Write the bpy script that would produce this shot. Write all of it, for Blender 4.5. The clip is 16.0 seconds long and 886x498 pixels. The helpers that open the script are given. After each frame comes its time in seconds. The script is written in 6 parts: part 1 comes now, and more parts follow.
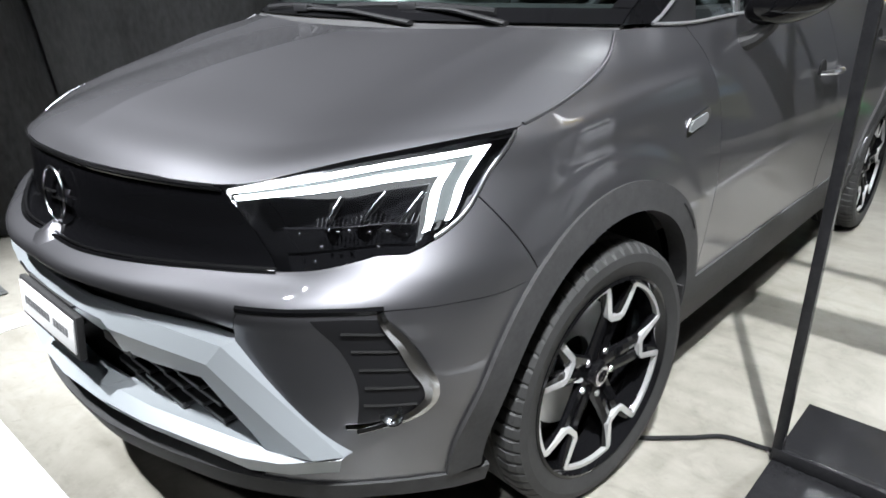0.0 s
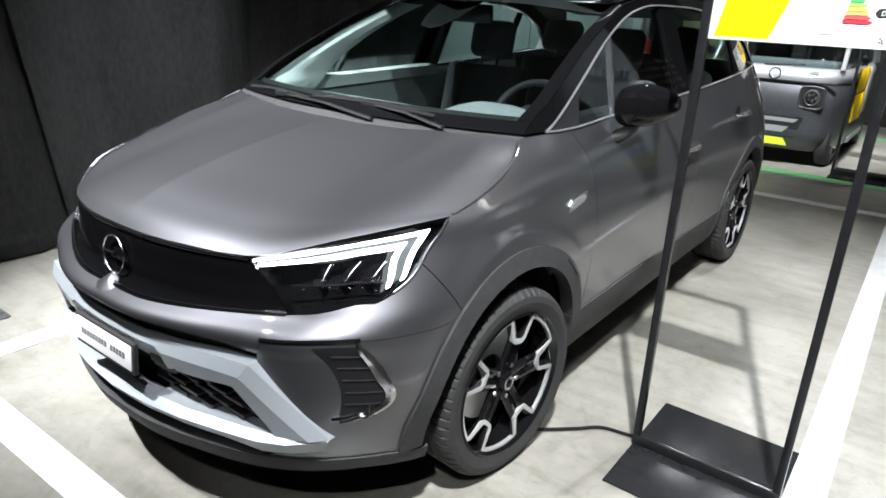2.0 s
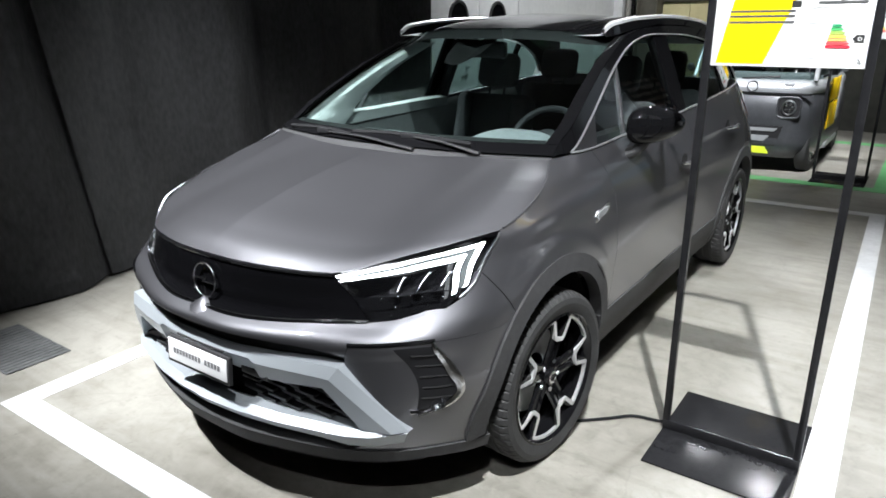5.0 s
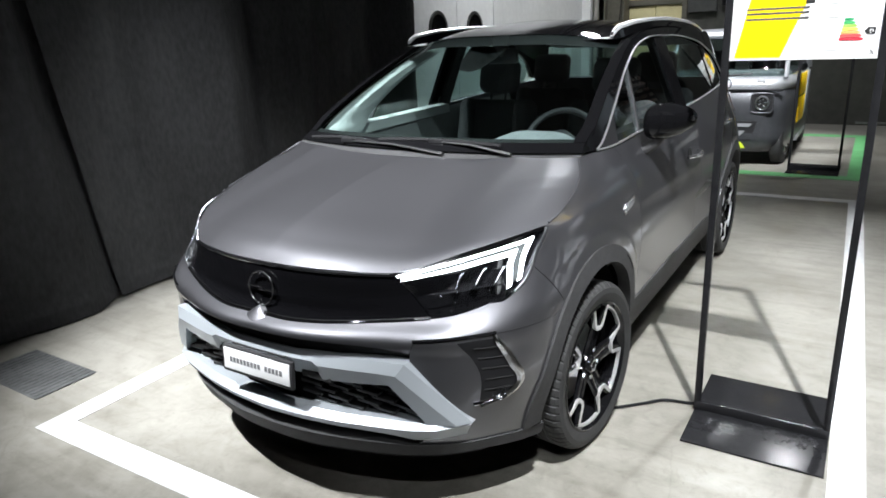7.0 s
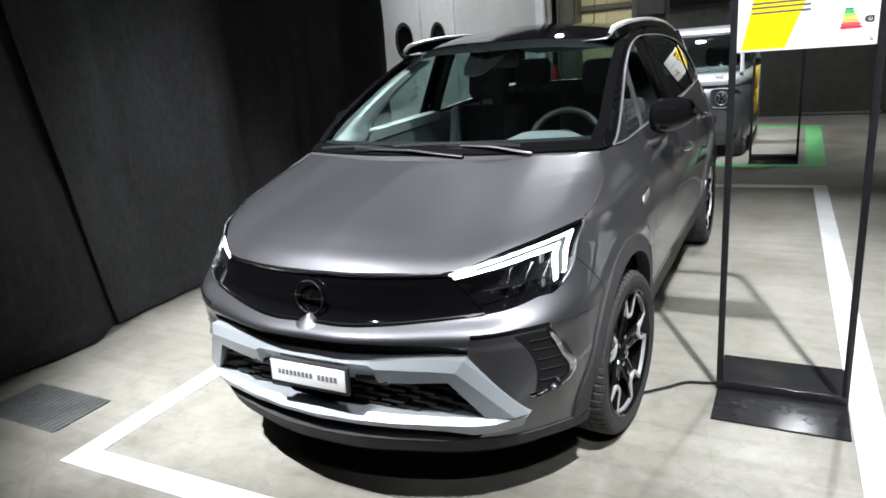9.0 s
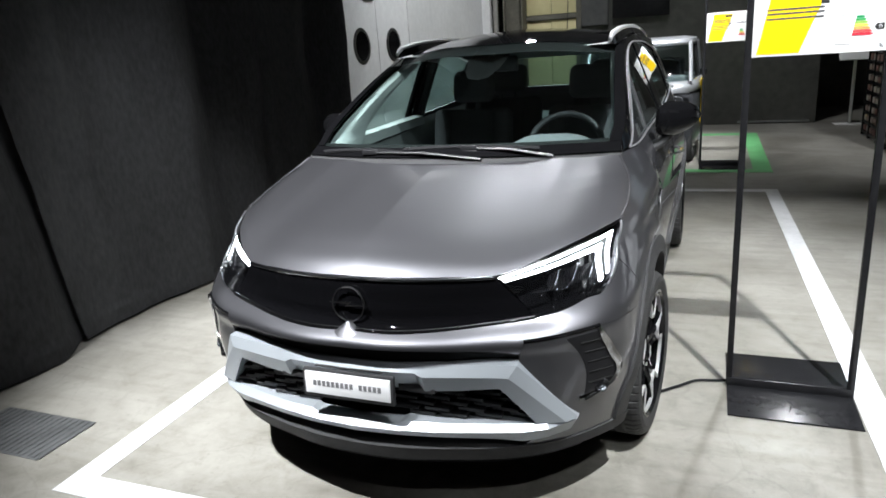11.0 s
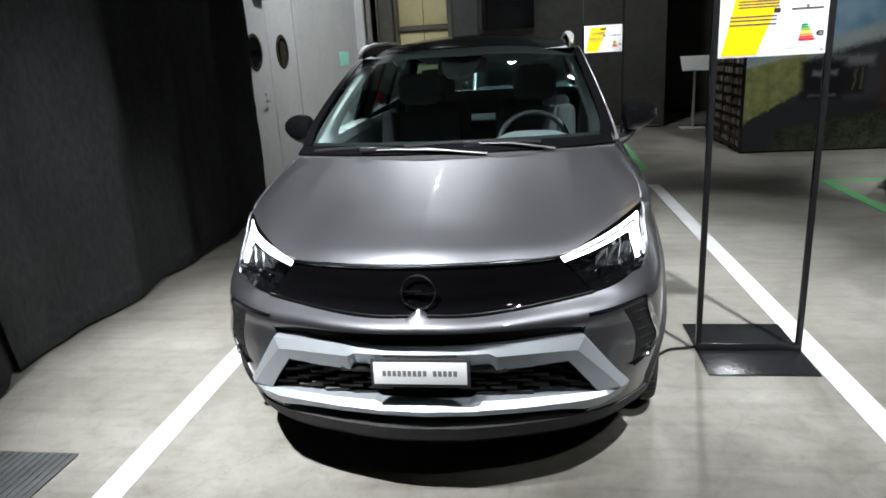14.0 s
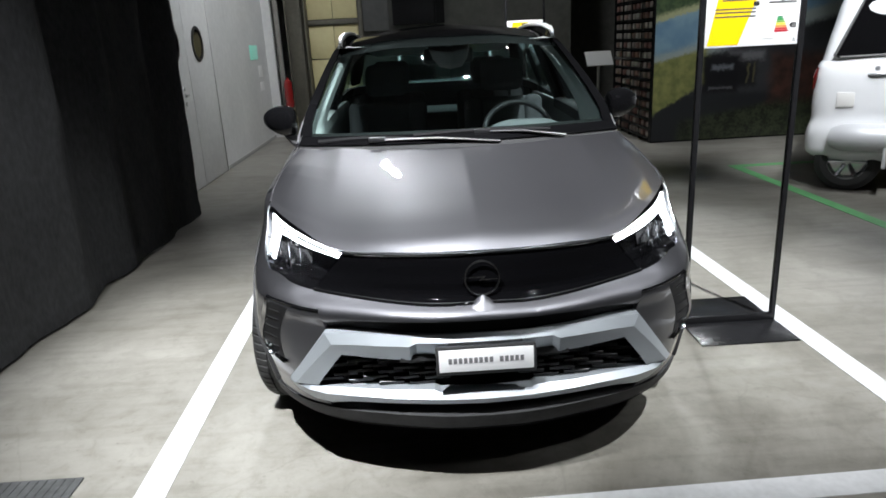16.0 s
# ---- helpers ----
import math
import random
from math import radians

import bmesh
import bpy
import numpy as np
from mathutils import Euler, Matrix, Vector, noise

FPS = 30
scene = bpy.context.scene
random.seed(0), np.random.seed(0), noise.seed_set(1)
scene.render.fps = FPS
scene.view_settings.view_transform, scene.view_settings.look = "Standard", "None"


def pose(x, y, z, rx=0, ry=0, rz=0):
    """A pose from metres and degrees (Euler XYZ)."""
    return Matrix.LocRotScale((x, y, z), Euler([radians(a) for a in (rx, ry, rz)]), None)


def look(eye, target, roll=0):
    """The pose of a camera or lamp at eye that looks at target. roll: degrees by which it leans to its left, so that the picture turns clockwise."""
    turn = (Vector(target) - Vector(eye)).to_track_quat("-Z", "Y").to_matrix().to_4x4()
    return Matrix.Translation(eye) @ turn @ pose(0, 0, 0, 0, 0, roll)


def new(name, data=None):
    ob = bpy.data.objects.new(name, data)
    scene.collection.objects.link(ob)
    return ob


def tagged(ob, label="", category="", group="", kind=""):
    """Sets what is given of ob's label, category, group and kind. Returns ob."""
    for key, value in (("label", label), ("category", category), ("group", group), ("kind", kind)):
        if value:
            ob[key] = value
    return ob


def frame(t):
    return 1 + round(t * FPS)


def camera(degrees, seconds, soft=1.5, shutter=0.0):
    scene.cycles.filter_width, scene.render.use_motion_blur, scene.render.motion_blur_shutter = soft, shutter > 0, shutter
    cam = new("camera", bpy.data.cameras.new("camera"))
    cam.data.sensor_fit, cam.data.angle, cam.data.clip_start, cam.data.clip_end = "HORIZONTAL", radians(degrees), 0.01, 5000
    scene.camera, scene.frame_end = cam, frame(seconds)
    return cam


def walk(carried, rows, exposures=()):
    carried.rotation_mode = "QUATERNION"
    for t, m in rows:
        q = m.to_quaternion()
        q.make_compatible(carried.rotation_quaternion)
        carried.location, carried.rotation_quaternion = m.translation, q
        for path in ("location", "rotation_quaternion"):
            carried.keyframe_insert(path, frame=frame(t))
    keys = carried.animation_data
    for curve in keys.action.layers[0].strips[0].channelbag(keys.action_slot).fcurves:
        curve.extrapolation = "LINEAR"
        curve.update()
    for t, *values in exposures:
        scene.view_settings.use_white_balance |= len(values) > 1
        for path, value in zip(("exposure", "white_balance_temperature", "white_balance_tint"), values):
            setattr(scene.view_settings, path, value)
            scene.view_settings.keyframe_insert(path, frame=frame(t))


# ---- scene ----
cam = camera(67.0, 16.0, soft=1.7)
PATH = [
    (0, (1.48, -0.376, 1.168), (0.225, 0.997, 0.434), -0.2),
    (0.5, (1.56, -0.465, 1.244), (0.344, 0.95, 0.522), 0.6),
    (1, (1.632, -0.556, 1.318), (0.452, 0.893, 0.605), 1.2),
    (1.5, (1.726, -0.659, 1.417), (0.572, 0.809, 0.701), 1.7),
    (2, (1.79, -0.784, 1.486), (0.669, 0.715, 0.78), 2.3),
    (2.5, (1.848, -0.868, 1.55), (0.741, 0.64, 0.841), 2.5),
    (3, (1.828, -0.88, 1.53), (0.733, 0.648, 0.848), 2.5),
    (3.5, (1.777, -0.885, 1.54), (0.687, 0.64, 0.843), 1.3),
    (4, (1.744, -0.933, 1.534), (0.668, 0.606, 0.846), 0.7),
    (4.5, (1.799, -1.056, 1.545), (0.71, 0.487, 0.888), 0.0),
    (5, (1.78, -1.121, 1.536), (0.677, 0.423, 0.901), -0.5),
    (7.5, (1.507, -1.364, 1.524), (0.516, 0.267, 0.926), -3.5),
    (8, (1.408, -1.366, 1.512), (0.459, 0.293, 0.922), -4.4),
    (8.5, (1.401, -1.448, 1.521), (0.472, 0.224, 0.938), -4.9),
    (11, (1.031, -1.644, 1.516), (0.305, 0.13, 0.944), -4.1),
    (11.5, (0.884, -1.624, 1.511), (0.254, 0.19, 0.95), -4.2),
    (12, (0.779, -1.756, 1.508), (0.227, 0.084, 0.953), -3.9),
    (12.5, (0.679, -1.853, 1.522), (0.191, 0.003, 0.959), -3.3),
    (13, (0.563, -1.806, 1.509), (0.128, 0.062, 0.942), -3.6),
    (13.5, (0.484, -1.82, 1.503), (0.136, 0.065, 0.932), -3.8),
    (14, (0.388, -1.915, 1.505), (0.101, -0.019, 0.938), -3.4),
    (14.5, (0.275, -1.904, 1.505), (0.039, -0.005, 0.923), -3.1),
    (15, (0.13, -1.866, 1.498), (-0.008, 0.037, 0.901), -3.3),
    (15.5, (-0.036, -1.967, 1.5), (-0.086, -0.058, 0.904), -2.9),
    (16, (-0.164, -1.94, 1.497), (-0.121, -0.031, 0.904), -3.0),
]
walk(cam, [(t, look(eye, target, roll)) for t, eye, target, roll in PATH],
     [(0, 0.80), (1, 0.78), (2.2, 0.68), (3.2, 0.60), (5, 0.57), (8.5, 0.54), (12, 0.27), (16, 0.05)])

# ---- light ----
world = bpy.data.worlds.new("hall_dark")
world.use_nodes = True
world.node_tree.nodes["Background"].inputs[0].default_value = (0.55, 0.62, 0.7, 1)
world.node_tree.nodes["Background"].inputs[1].default_value = 0.03
scene.world = world


def spot(name, eye, target, watts, angle, blend=0.6, size=0.12, colour=(0.955, 0.985, 1.02)):
    lamp = bpy.data.lights.new(name, "SPOT")
    lamp.energy, lamp.spot_size, lamp.spot_blend, lamp.shadow_soft_size = watts, radians(angle), blend, size
    lamp.color = colour
    ob = new(name, lamp)
    ob.matrix_world = look(eye, target)
    return ob


SPOTS = [
    # unseen lamps placed from cast shadows and the bright floor pool
    ((2.6, -1.65, 6.5), (1.0, 1.55, 0.3), 4100, 34, .05),
    ((3.3, -4.0, 6.5), (0.9, 2.0, 0.3), 800, 30, .12),
    ((-1.4, -2.2, 6.5), (-0.78, 0.95, 0.3), 6200, 28, .08),
    # added fill: brightens the floor between car and curtain
    ((-1.7, -1.2, 6.5), (-1.3, 2.5, 0.0), 1150, 24, .08),
    # unseen lamps placed from glints and post shadows
    ((-1.75, 10.1, 6.3), (0.2, 1.2, 0.6), 760, 34, .15),
    ((-1.3, 9.0, 6.3), (0.1, 1.0, 0.7), 430, 30, .13),
    ((2.2, 6.5, 6.5), (1.4, 3.0, 0.0), 1500, 36, .05),
    # added fills: microcar and its floor, white car, white wall, curtain, partition, picture
    ((1.2, 2.6, 6.5), (0.4, 7.1, 0.9), 5400, 21, .12),
    ((2.4, 8.4, 6.5), (1.2, 7.4, 0.0), 400, 42, .12),
    ((1.9, 5.2, 6.5), (0.95, 8.7, 0.0), 1300, 17, .12),
    ((1.9, -0.6, 6.5), (4.2, 4.5, 0.95), 3100, 20, .12),
    ((3.4, 1.6, 6.5), (4.4, 4.0, 0.0), 1100, 32, .12),
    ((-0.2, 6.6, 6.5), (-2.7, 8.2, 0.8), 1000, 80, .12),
    ((1.8, 0.2, 6.5), (-2.25, 1.7, 0.35), 1000, 19, .12),
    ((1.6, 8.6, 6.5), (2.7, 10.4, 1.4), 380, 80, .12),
    ((3.6, 4.4, 6.5), (3.5, 7.0, 1.5), 850, 40, .12),
    # added fills over unseen floor, for bounce and reflections in the paint
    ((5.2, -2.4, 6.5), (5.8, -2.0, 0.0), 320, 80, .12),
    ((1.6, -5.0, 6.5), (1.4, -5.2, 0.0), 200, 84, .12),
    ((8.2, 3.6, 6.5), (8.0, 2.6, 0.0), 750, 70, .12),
]
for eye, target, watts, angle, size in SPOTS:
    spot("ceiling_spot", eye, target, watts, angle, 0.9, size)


# ---- materials ----
def material(name, colour, rough=0.5, metal=0.0, coat=0.0, spec=0.5):
    m = bpy.data.materials.new(name)
    m.use_nodes = True
    b = m.node_tree.nodes["Principled BSDF"]
    b.inputs["Base Color"].default_value = (*colour, 1)
    b.inputs["Roughness"].default_value = rough
    b.inputs["Metallic"].default_value = metal
    b.inputs["Coat Weight"].default_value = coat
    b.inputs["Coat Roughness"].default_value = 0.015
    b.inputs["Specular IOR Level"].default_value = spec
    return m


def nodes_of(m):
    return m.node_tree.nodes, m.node_tree.links, m.node_tree.nodes["Principled BSDF"]


def noisy(m, low, high, scale, detail=6, second=0.0, bump=0.0, bump_scale=None, rough=None, stretch=(1, 1, 1), bump_depth=0.004):
    """Two scales of variation between two colours, and fine relief."""
    n, l, b = nodes_of(m)
    co = n.new("ShaderNodeTexCoord")
    mp = n.new("ShaderNodeMapping")
    mp.inputs["Scale"].default_value = stretch
    l.new(co.outputs["Object"], mp.inputs["Vector"])
    a = n.new("ShaderNodeTexNoise")
    a.inputs["Scale"].default_value, a.inputs["Detail"].default_value = scale, detail
    l.new(mp.outputs["Vector"], a.inputs["Vector"])
    r = n.new("ShaderNodeValToRGB")
    r.color_ramp.elements[0].position, r.color_ramp.elements[1].position = 0.32, 0.68
    r.color_ramp.elements[0].color, r.color_ramp.elements[1].color = (*low, 1), (*high, 1)
    source = a.outputs["Fac"]
    if second:
        f = n.new("ShaderNodeTexNoise")
        f.inputs["Scale"].default_value, f.inputs["Detail"].default_value = scale * second, 8
        l.new(mp.outputs["Vector"], f.inputs["Vector"])
        mix = n.new("ShaderNodeMix")
        mix.data_type = "FLOAT"
        mix.inputs["Factor"].default_value = 0.4
        l.new(a.outputs["Fac"], mix.inputs["A"])
        l.new(f.outputs["Fac"], mix.inputs["B"])
        source = mix.outputs["Result"]
    l.new(source, r.inputs["Fac"])
    l.new(r.outputs["Color"], b.inputs["Base Color"])
    if rough:
        k = n.new("ShaderNodeMapRange")
        k.inputs["To Min"].default_value, k.inputs["To Max"].default_value = rough
        l.new(source, k.inputs["Value"])
        l.new(k.outputs["Result"], b.inputs["Roughness"])
    if bump:
        g = n.new("ShaderNodeTexNoise")
        g.inputs["Scale"].default_value, g.inputs["Detail"].default_value = bump_scale or scale * 8, 5
        l.new(mp.outputs["Vector"], g.inputs["Vector"])
        bp = n.new("ShaderNodeBump")
        bp.inputs["Strength"].default_value, bp.inputs["Distance"].default_value = bump, bump_depth
        l.new(g.outputs["Fac"], bp.inputs["Height"])
        l.new(bp.outputs["Normal"], b.inputs["Normal"])
    return m


def glow(name, colour, strength):
    m = material(name, colour, 0.3)
    b = m.node_tree.nodes["Principled BSDF"]
    b.inputs["Emission Color"].default_value = (*colour, 1)
    b.inputs["Emission Strength"].default_value = strength
    return m


def glass(name, colour, rough=0.0):
    m = material(name, colour, rough)
    n, l, b = nodes_of(m)
    t = n.new("ShaderNodeBsdfTransparent")
    t.inputs["Color"].default_value = (*colour, 1)
    g = n.new("ShaderNodeBsdfGlossy")
    g.inputs["Roughness"].default_value = 0.02
    f = n.new("ShaderNodeLayerWeight")
    f.inputs["Blend"].default_value = 0.5
    p = n.new("ShaderNodeMath")
    p.operation = "POWER"
    p.inputs[1].default_value = 5.0
    l.new(f.outputs["Facing"], p.inputs[0])
    k = n.new("ShaderNodeMapRange")
    k.inputs["To Min"].default_value, k.inputs["To Max"].default_value = 0.075, 1.0
    l.new(p.outputs["Value"], k.inputs["Value"])
    mix = n.new("ShaderNodeMixShader")
    l.new(k.outputs["Result"], mix.inputs["Fac"])
    l.new(t.outputs["BSDF"], mix.inputs[1])
    l.new(g.outputs["BSDF"], mix.inputs[2])
    l.new(mix.outputs["Shader"], n["Material Output"].inputs["Surface"])
    return m


M = {}


def concrete():
    """Worn power-floated concrete: cloudy patches, fine mottling, scuffs, hairline cracks."""
    m = material("polished_concrete", (0.3, 0.3, 0.28), 0.4)
    n, l, b = nodes_of(m)
    co = n.new("ShaderNodeTexCoord")

    def tex(scale, detail, rough, warp=0.0):
        t = n.new("ShaderNodeTexNoise")
        t.inputs["Scale"].default_value, t.inputs["Detail"].default_value = scale, detail
        t.inputs["Roughness"].default_value, t.inputs["Distortion"].default_value = rough, warp
        l.new(co.outputs["Object"], t.inputs["Vector"])
        return t.outputs["Fac"]

    def ramp(fac, stops):
        r = n.new("ShaderNodeValToRGB")
        e = r.color_ramp.elements
        e[0].position, e[0].color = stops[0][0], (*stops[0][1], 1)
        e[1].position, e[1].color = stops[-1][0], (*stops[-1][1], 1)
        for p, c in stops[1:-1]:
            e.new(p).color = (*c, 1)
        l.new(fac, r.inputs["Fac"])
        return r.outputs["Color"]

    def times(a, c, fac=1.0):
        x = n.new("ShaderNodeMix")
        x.data_type, x.blend_type = "RGBA", "MULTIPLY"
        x.inputs["Factor"].default_value = fac
        l.new(a, x.inputs["A"])
        l.new(c, x.inputs["B"])
        return x.outputs["Result"]

    cloud = tex(0.9, 7, 0.62, 0.8)
    base = ramp(cloud, [(0.3, (0.137, 0.129, 0.109)), (0.5, (0.222, 0.212, 0.188)), (0.7, (0.302, 0.291, 0.264))])
    blot = tex(2.7, 9, 0.66, 1.4)
    base = times(base, ramp(blot, [(0.40, (0.62, 0.61, 0.57)), (0.50, (0.95, 0.95, 0.94)), (0.66, (1.06, 1.06, 1.06))]), 0.28)
    fine = tex(11, 10, 0.75, 0.5)
    base = times(base, ramp(fine, [(0.28, (0.60, 0.59, 0.56)), (0.5, (0.97, 0.97, 0.96)), (0.72, (1.10, 1.10, 1.10))]), 0.75)
    spots = tex(30, 4, 0.6, 0.0)
    base = times(base, ramp(spots, [(0.28, (0.45, 0.45, 0.42)), (0.37, (1, 1, 1)), (0.7, (1, 1, 1))]), 0.4)
    turned = n.new("ShaderNodeMapping")
    turned.inputs["Rotation"].default_value = (0, 0, radians(34))
    turned.inputs["Scale"].default_value = (0.8, 9.0, 1.0)
    l.new(co.outputs["Object"], turned.inputs["Vector"])
    drag = n.new("ShaderNodeTexNoise")
    drag.inputs["Scale"].default_value, drag.inputs["Detail"].default_value = 1.6, 8
    l.new(turned.outputs["Vector"], drag.inputs["Vector"])
    base = times(base, ramp(drag.outputs["Fac"], [(0.38, (0.70, 0.69, 0.66)), (0.5, (1, 1, 1)), (0.66, (1.07, 1.07, 1.07))]), 0.4)
    v = n.new("ShaderNodeTexVoronoi")
    v.feature = "DISTANCE_TO_EDGE"
    v.inputs["Scale"].default_value = 0.8
    wob = n.new("ShaderNodeMix")
    wob.data_type = "RGBA"
    wob.inputs["Factor"].default_value = 0.13
    big = n.new("ShaderNodeTexNoise")
    big.inputs["Scale"].default_value, big.inputs["Detail"].default_value = 2.4, 6
    l.new(co.outputs["Object"], big.inputs["Vector"])
    l.new(co.outputs["Object"], wob.inputs["A"])
    l.new(big.outputs["Color"], wob.inputs["B"])
    l.new(wob.outputs["Result"], v.inputs["Vector"])
    base = times(base, ramp(v.outputs["Distance"], [(0.0, (0.45, 0.44, 0.42)), (0.004, (1, 1, 1)), (1, (1, 1, 1))]), 0.18)
    l.new(base, b.inputs["Base Color"])
    k = n.new("ShaderNodeMapRange")
    k.inputs["To Min"].default_value, k.inputs["To Max"].default_value = 0.24, 0.55
    l.new(fine, k.inputs["Value"])
    l.new(k.outputs["Result"], b.inputs["Roughness"])
    bp = n.new("ShaderNodeBump")
    bp.inputs["Strength"].default_value, bp.inputs["Distance"].default_value = 0.25, 0.004
    l.new(fine, bp.inputs["Height"])
    l.new(bp.outputs["Normal"], b.inputs["Normal"])
    return m


M["floor"] = concrete()
M["tape"] = noisy(material("white_tape", (0.8, 0.8, 0.8), 0.45), (0.50, 0.505, 0.51), (0.66, 0.665, 0.67), 7, 4, 5, 0.05, 60)
M["green"] = noisy(material("green_tape", (0.1, 0.35, 0.13), 0.45), (0.09, 0.30, 0.11), (0.14, 0.42, 0.17), 5, 4, 5)
M["curtain"] = noisy(material("black_cloth", (0.05, 0.05, 0.05), 0.9, spec=0.2), (0.046, 0.047, 0.049), (0.112, 0.114, 0.118), 1.3, 5, 30, 0.25, 420, stretch=(1, 1, 0.45), bump_depth=0.002)
M["wall"] = noisy(material("white_wall_paint", (0.7, 0.7, 0.7), 0.6), (0.6, 0.6, 0.6), (0.72, 0.72, 0.72), 1.5, 5, 8, 0.05, 120)
M["dark_wall"] = noisy(material("dark_wall_paint", (0.05, 0.05, 0.045), 0.7), (0.05, 0.05, 0.045), (0.1, 0.1, 0.088), 1.2, 5, 8)
M["ceiling"] = noisy(material("dark_ceiling", (0.18, 0.18, 0.18), 0.8), (0.15, 0.15, 0.155), (0.21, 0.21, 0.215), 1.5, 5, 6)
M["paint"] = material("grey_metallic_paint", (0.130, 0.129, 0.139), 0.46, 0.93, 1.0)
M["black_gloss"] = material("piano_black", (0.004, 0.004, 0.0045), 0.03, 0.0, 0.0, 0.2)
M["plastic"] = noisy(material("textured_black_plastic", (0.03, 0.03, 0.03), 0.6, spec=0.2), (0.03, 0.03, 0.031), (0.042, 0.042, 0.043), 30, 3, 4, 0.1, 500)
# for black parts, and for recesses whose shade is put into the colour
M["dark"] = material("black_and_shade", (0.012, 0.012, 0.012), 0.8, spec=0.06)
M["silver"] = material("satin_silver_trim", (0.38, 0.41, 0.435), 0.42, 0.5, 0.2)
M["chrome"] = material("chrome", (0.58, 0.58, 0.6), 0.06, 1.0)
M["satin"] = material("satin_chrome", (0.5, 0.51, 0.52), 0.28, 1.0)
M["rubber"] = noisy(material("tyre_rubber", (0.02, 0.02, 0.02), 0.65, spec=0.3), (0.02, 0.02, 0.02), (0.03, 0.03, 0.03), 12, 4, 5, 0.1, 200)
M["rim_cut"] = material("machined_alloy", (0.66, 0.66, 0.66), 0.34, 0.7)
M["white"] = noisy(material("white_board", (0.85, 0.85, 0.85), 0.35), (0.82, 0.82, 0.82), (0.87, 0.87, 0.87), 3, 3)
M["yellow"] = material("yellow_print", (0.88, 0.58, 0.0), 0.4)
M["ink"] = material("black_ink", (0.02, 0.02, 0.02), 0.5)
M["powder"] = noisy(material("black_powder_coat", (0.012, 0.012, 0.013), 0.24, spec=0.18), (0.009, 0.009, 0.010), (0.015, 0.015, 0.016), 30, 3, 4, 0.03, 600)
M["screen"] = glass("windscreen_glass", (0.70, 0.90, 0.875))
M["tint"] = glass("side_window_glass", (0.78, 0.89, 0.87))
M["privacy"] = glass("privacy_glass", (0.42, 0.52, 0.51))
M["clear"] = glass("lamp_lens", (0.93, 0.95, 0.97))
M["drl"] = glow("running_light", (0.93, 0.97, 1.0), 9.0)
M["fog_lens"] = glass("fog_lamp_lens", (0.95, 0.97, 0.98))
M["dash"] = noisy(material("dashboard_plastic", (0.09, 0.1, 0.1), 0.6, spec=0.25), (0.105, 0.11, 0.112), (0.145, 0.15, 0.152), 40, 3, 4, 0.1, 400)
M["trim_light"] = material("pale_pillar_trim", (0.42, 0.44, 0.43), 0.8, spec=0.2)
M["seat"] = noisy(material("black_seat_cloth", (0.02, 0.02, 0.022), 0.9), (0.03, 0.03, 0.032), (0.05, 0.05, 0.053), 60, 3, 4, 0.2, 300)
M["dark_chrome"] = material("dark_chrome", (0.5, 0.5, 0.52), 0.2, 1.0)
M["dark_chrome_soft"] = material("smoked_chrome", (0.5, 0.5, 0.51), 0.16, 1.0)
M["chrome_soft"] = material("lamp_reflector", (0.6, 0.61, 0.63), 0.18, 1.0)
M["clear_solid"] = material("clear_plastic", (0.3, 0.31, 0.32), 0.06, 0.4)
M["rail"] = material("satin_rail", (0.66, 0.67, 0.68), 0.34, 0.55)
M["wiper_gloss"] = material("wiper_blade_cover", (0.02, 0.02, 0.021), 0.14, 0.0, 0.0, 0.7)
M["leather"] = material("black_leather", (0.012, 0.012, 0.013), 0.5, spec=0.25)
M["satin_dark"] = material("dark_satin_trim", (0.12, 0.12, 0.125), 0.3, 0.8)
M["card"] = noisy(material("door_card", (0.12, 0.125, 0.125), 0.6), (0.15, 0.155, 0.155), (0.2, 0.205, 0.205), 30, 3, 4)
M["headliner"] = material("grey_headliner", (0.32, 0.33, 0.33), 0.9)
M["red_lens"] = material("red_lens", (0.09, 0.006, 0.006), 0.1, 0, 1.0)
M["dark_frame"] = material("dark_ring", (0.03, 0.03, 0.03), 0.4, 0.3)
M["skirting"] = material("grey_skirting", (0.35, 0.35, 0.34), 0.6)
M["exit_green"] = glow("exit_sign_green", (0.22, 0.55, 0.45), 0.35)
M["pipe"] = noisy(material("grey_pipe", (0.25, 0.24, 0.22), 0.5), (0.2, 0.19, 0.17), (0.28, 0.27, 0.25), 4, 4, 5)
M["steel"] = noisy(material("brown_steel", (0.11, 0.1, 0.08), 0.55), (0.08, 0.075, 0.06), (0.14, 0.13, 0.105), 3, 5, 6)
M["cream"] = noisy(material("cream_paint", (0.62, 0.55, 0.3), 0.6), (0.55, 0.48, 0.26), (0.66, 0.6, 0.34), 2, 5, 6)
M["panel_grey"] = noisy(material("grey_board", (0.08, 0.08, 0.08), 0.6), (0.065, 0.065, 0.065), (0.1, 0.1, 0.1), 3, 4, 5)
M["red_paint"] = material("red_enamel", (0.26, 0.015, 0.015), 0.25, 0, 0.6)
M["cover"] = noisy(material("galvanised_cover", (0.22, 0.23, 0.23), 0.5, 0.4), (0.08, 0.083, 0.083), (0.16, 0.164, 0.164), 6, 5, 6, 0.2, 60)
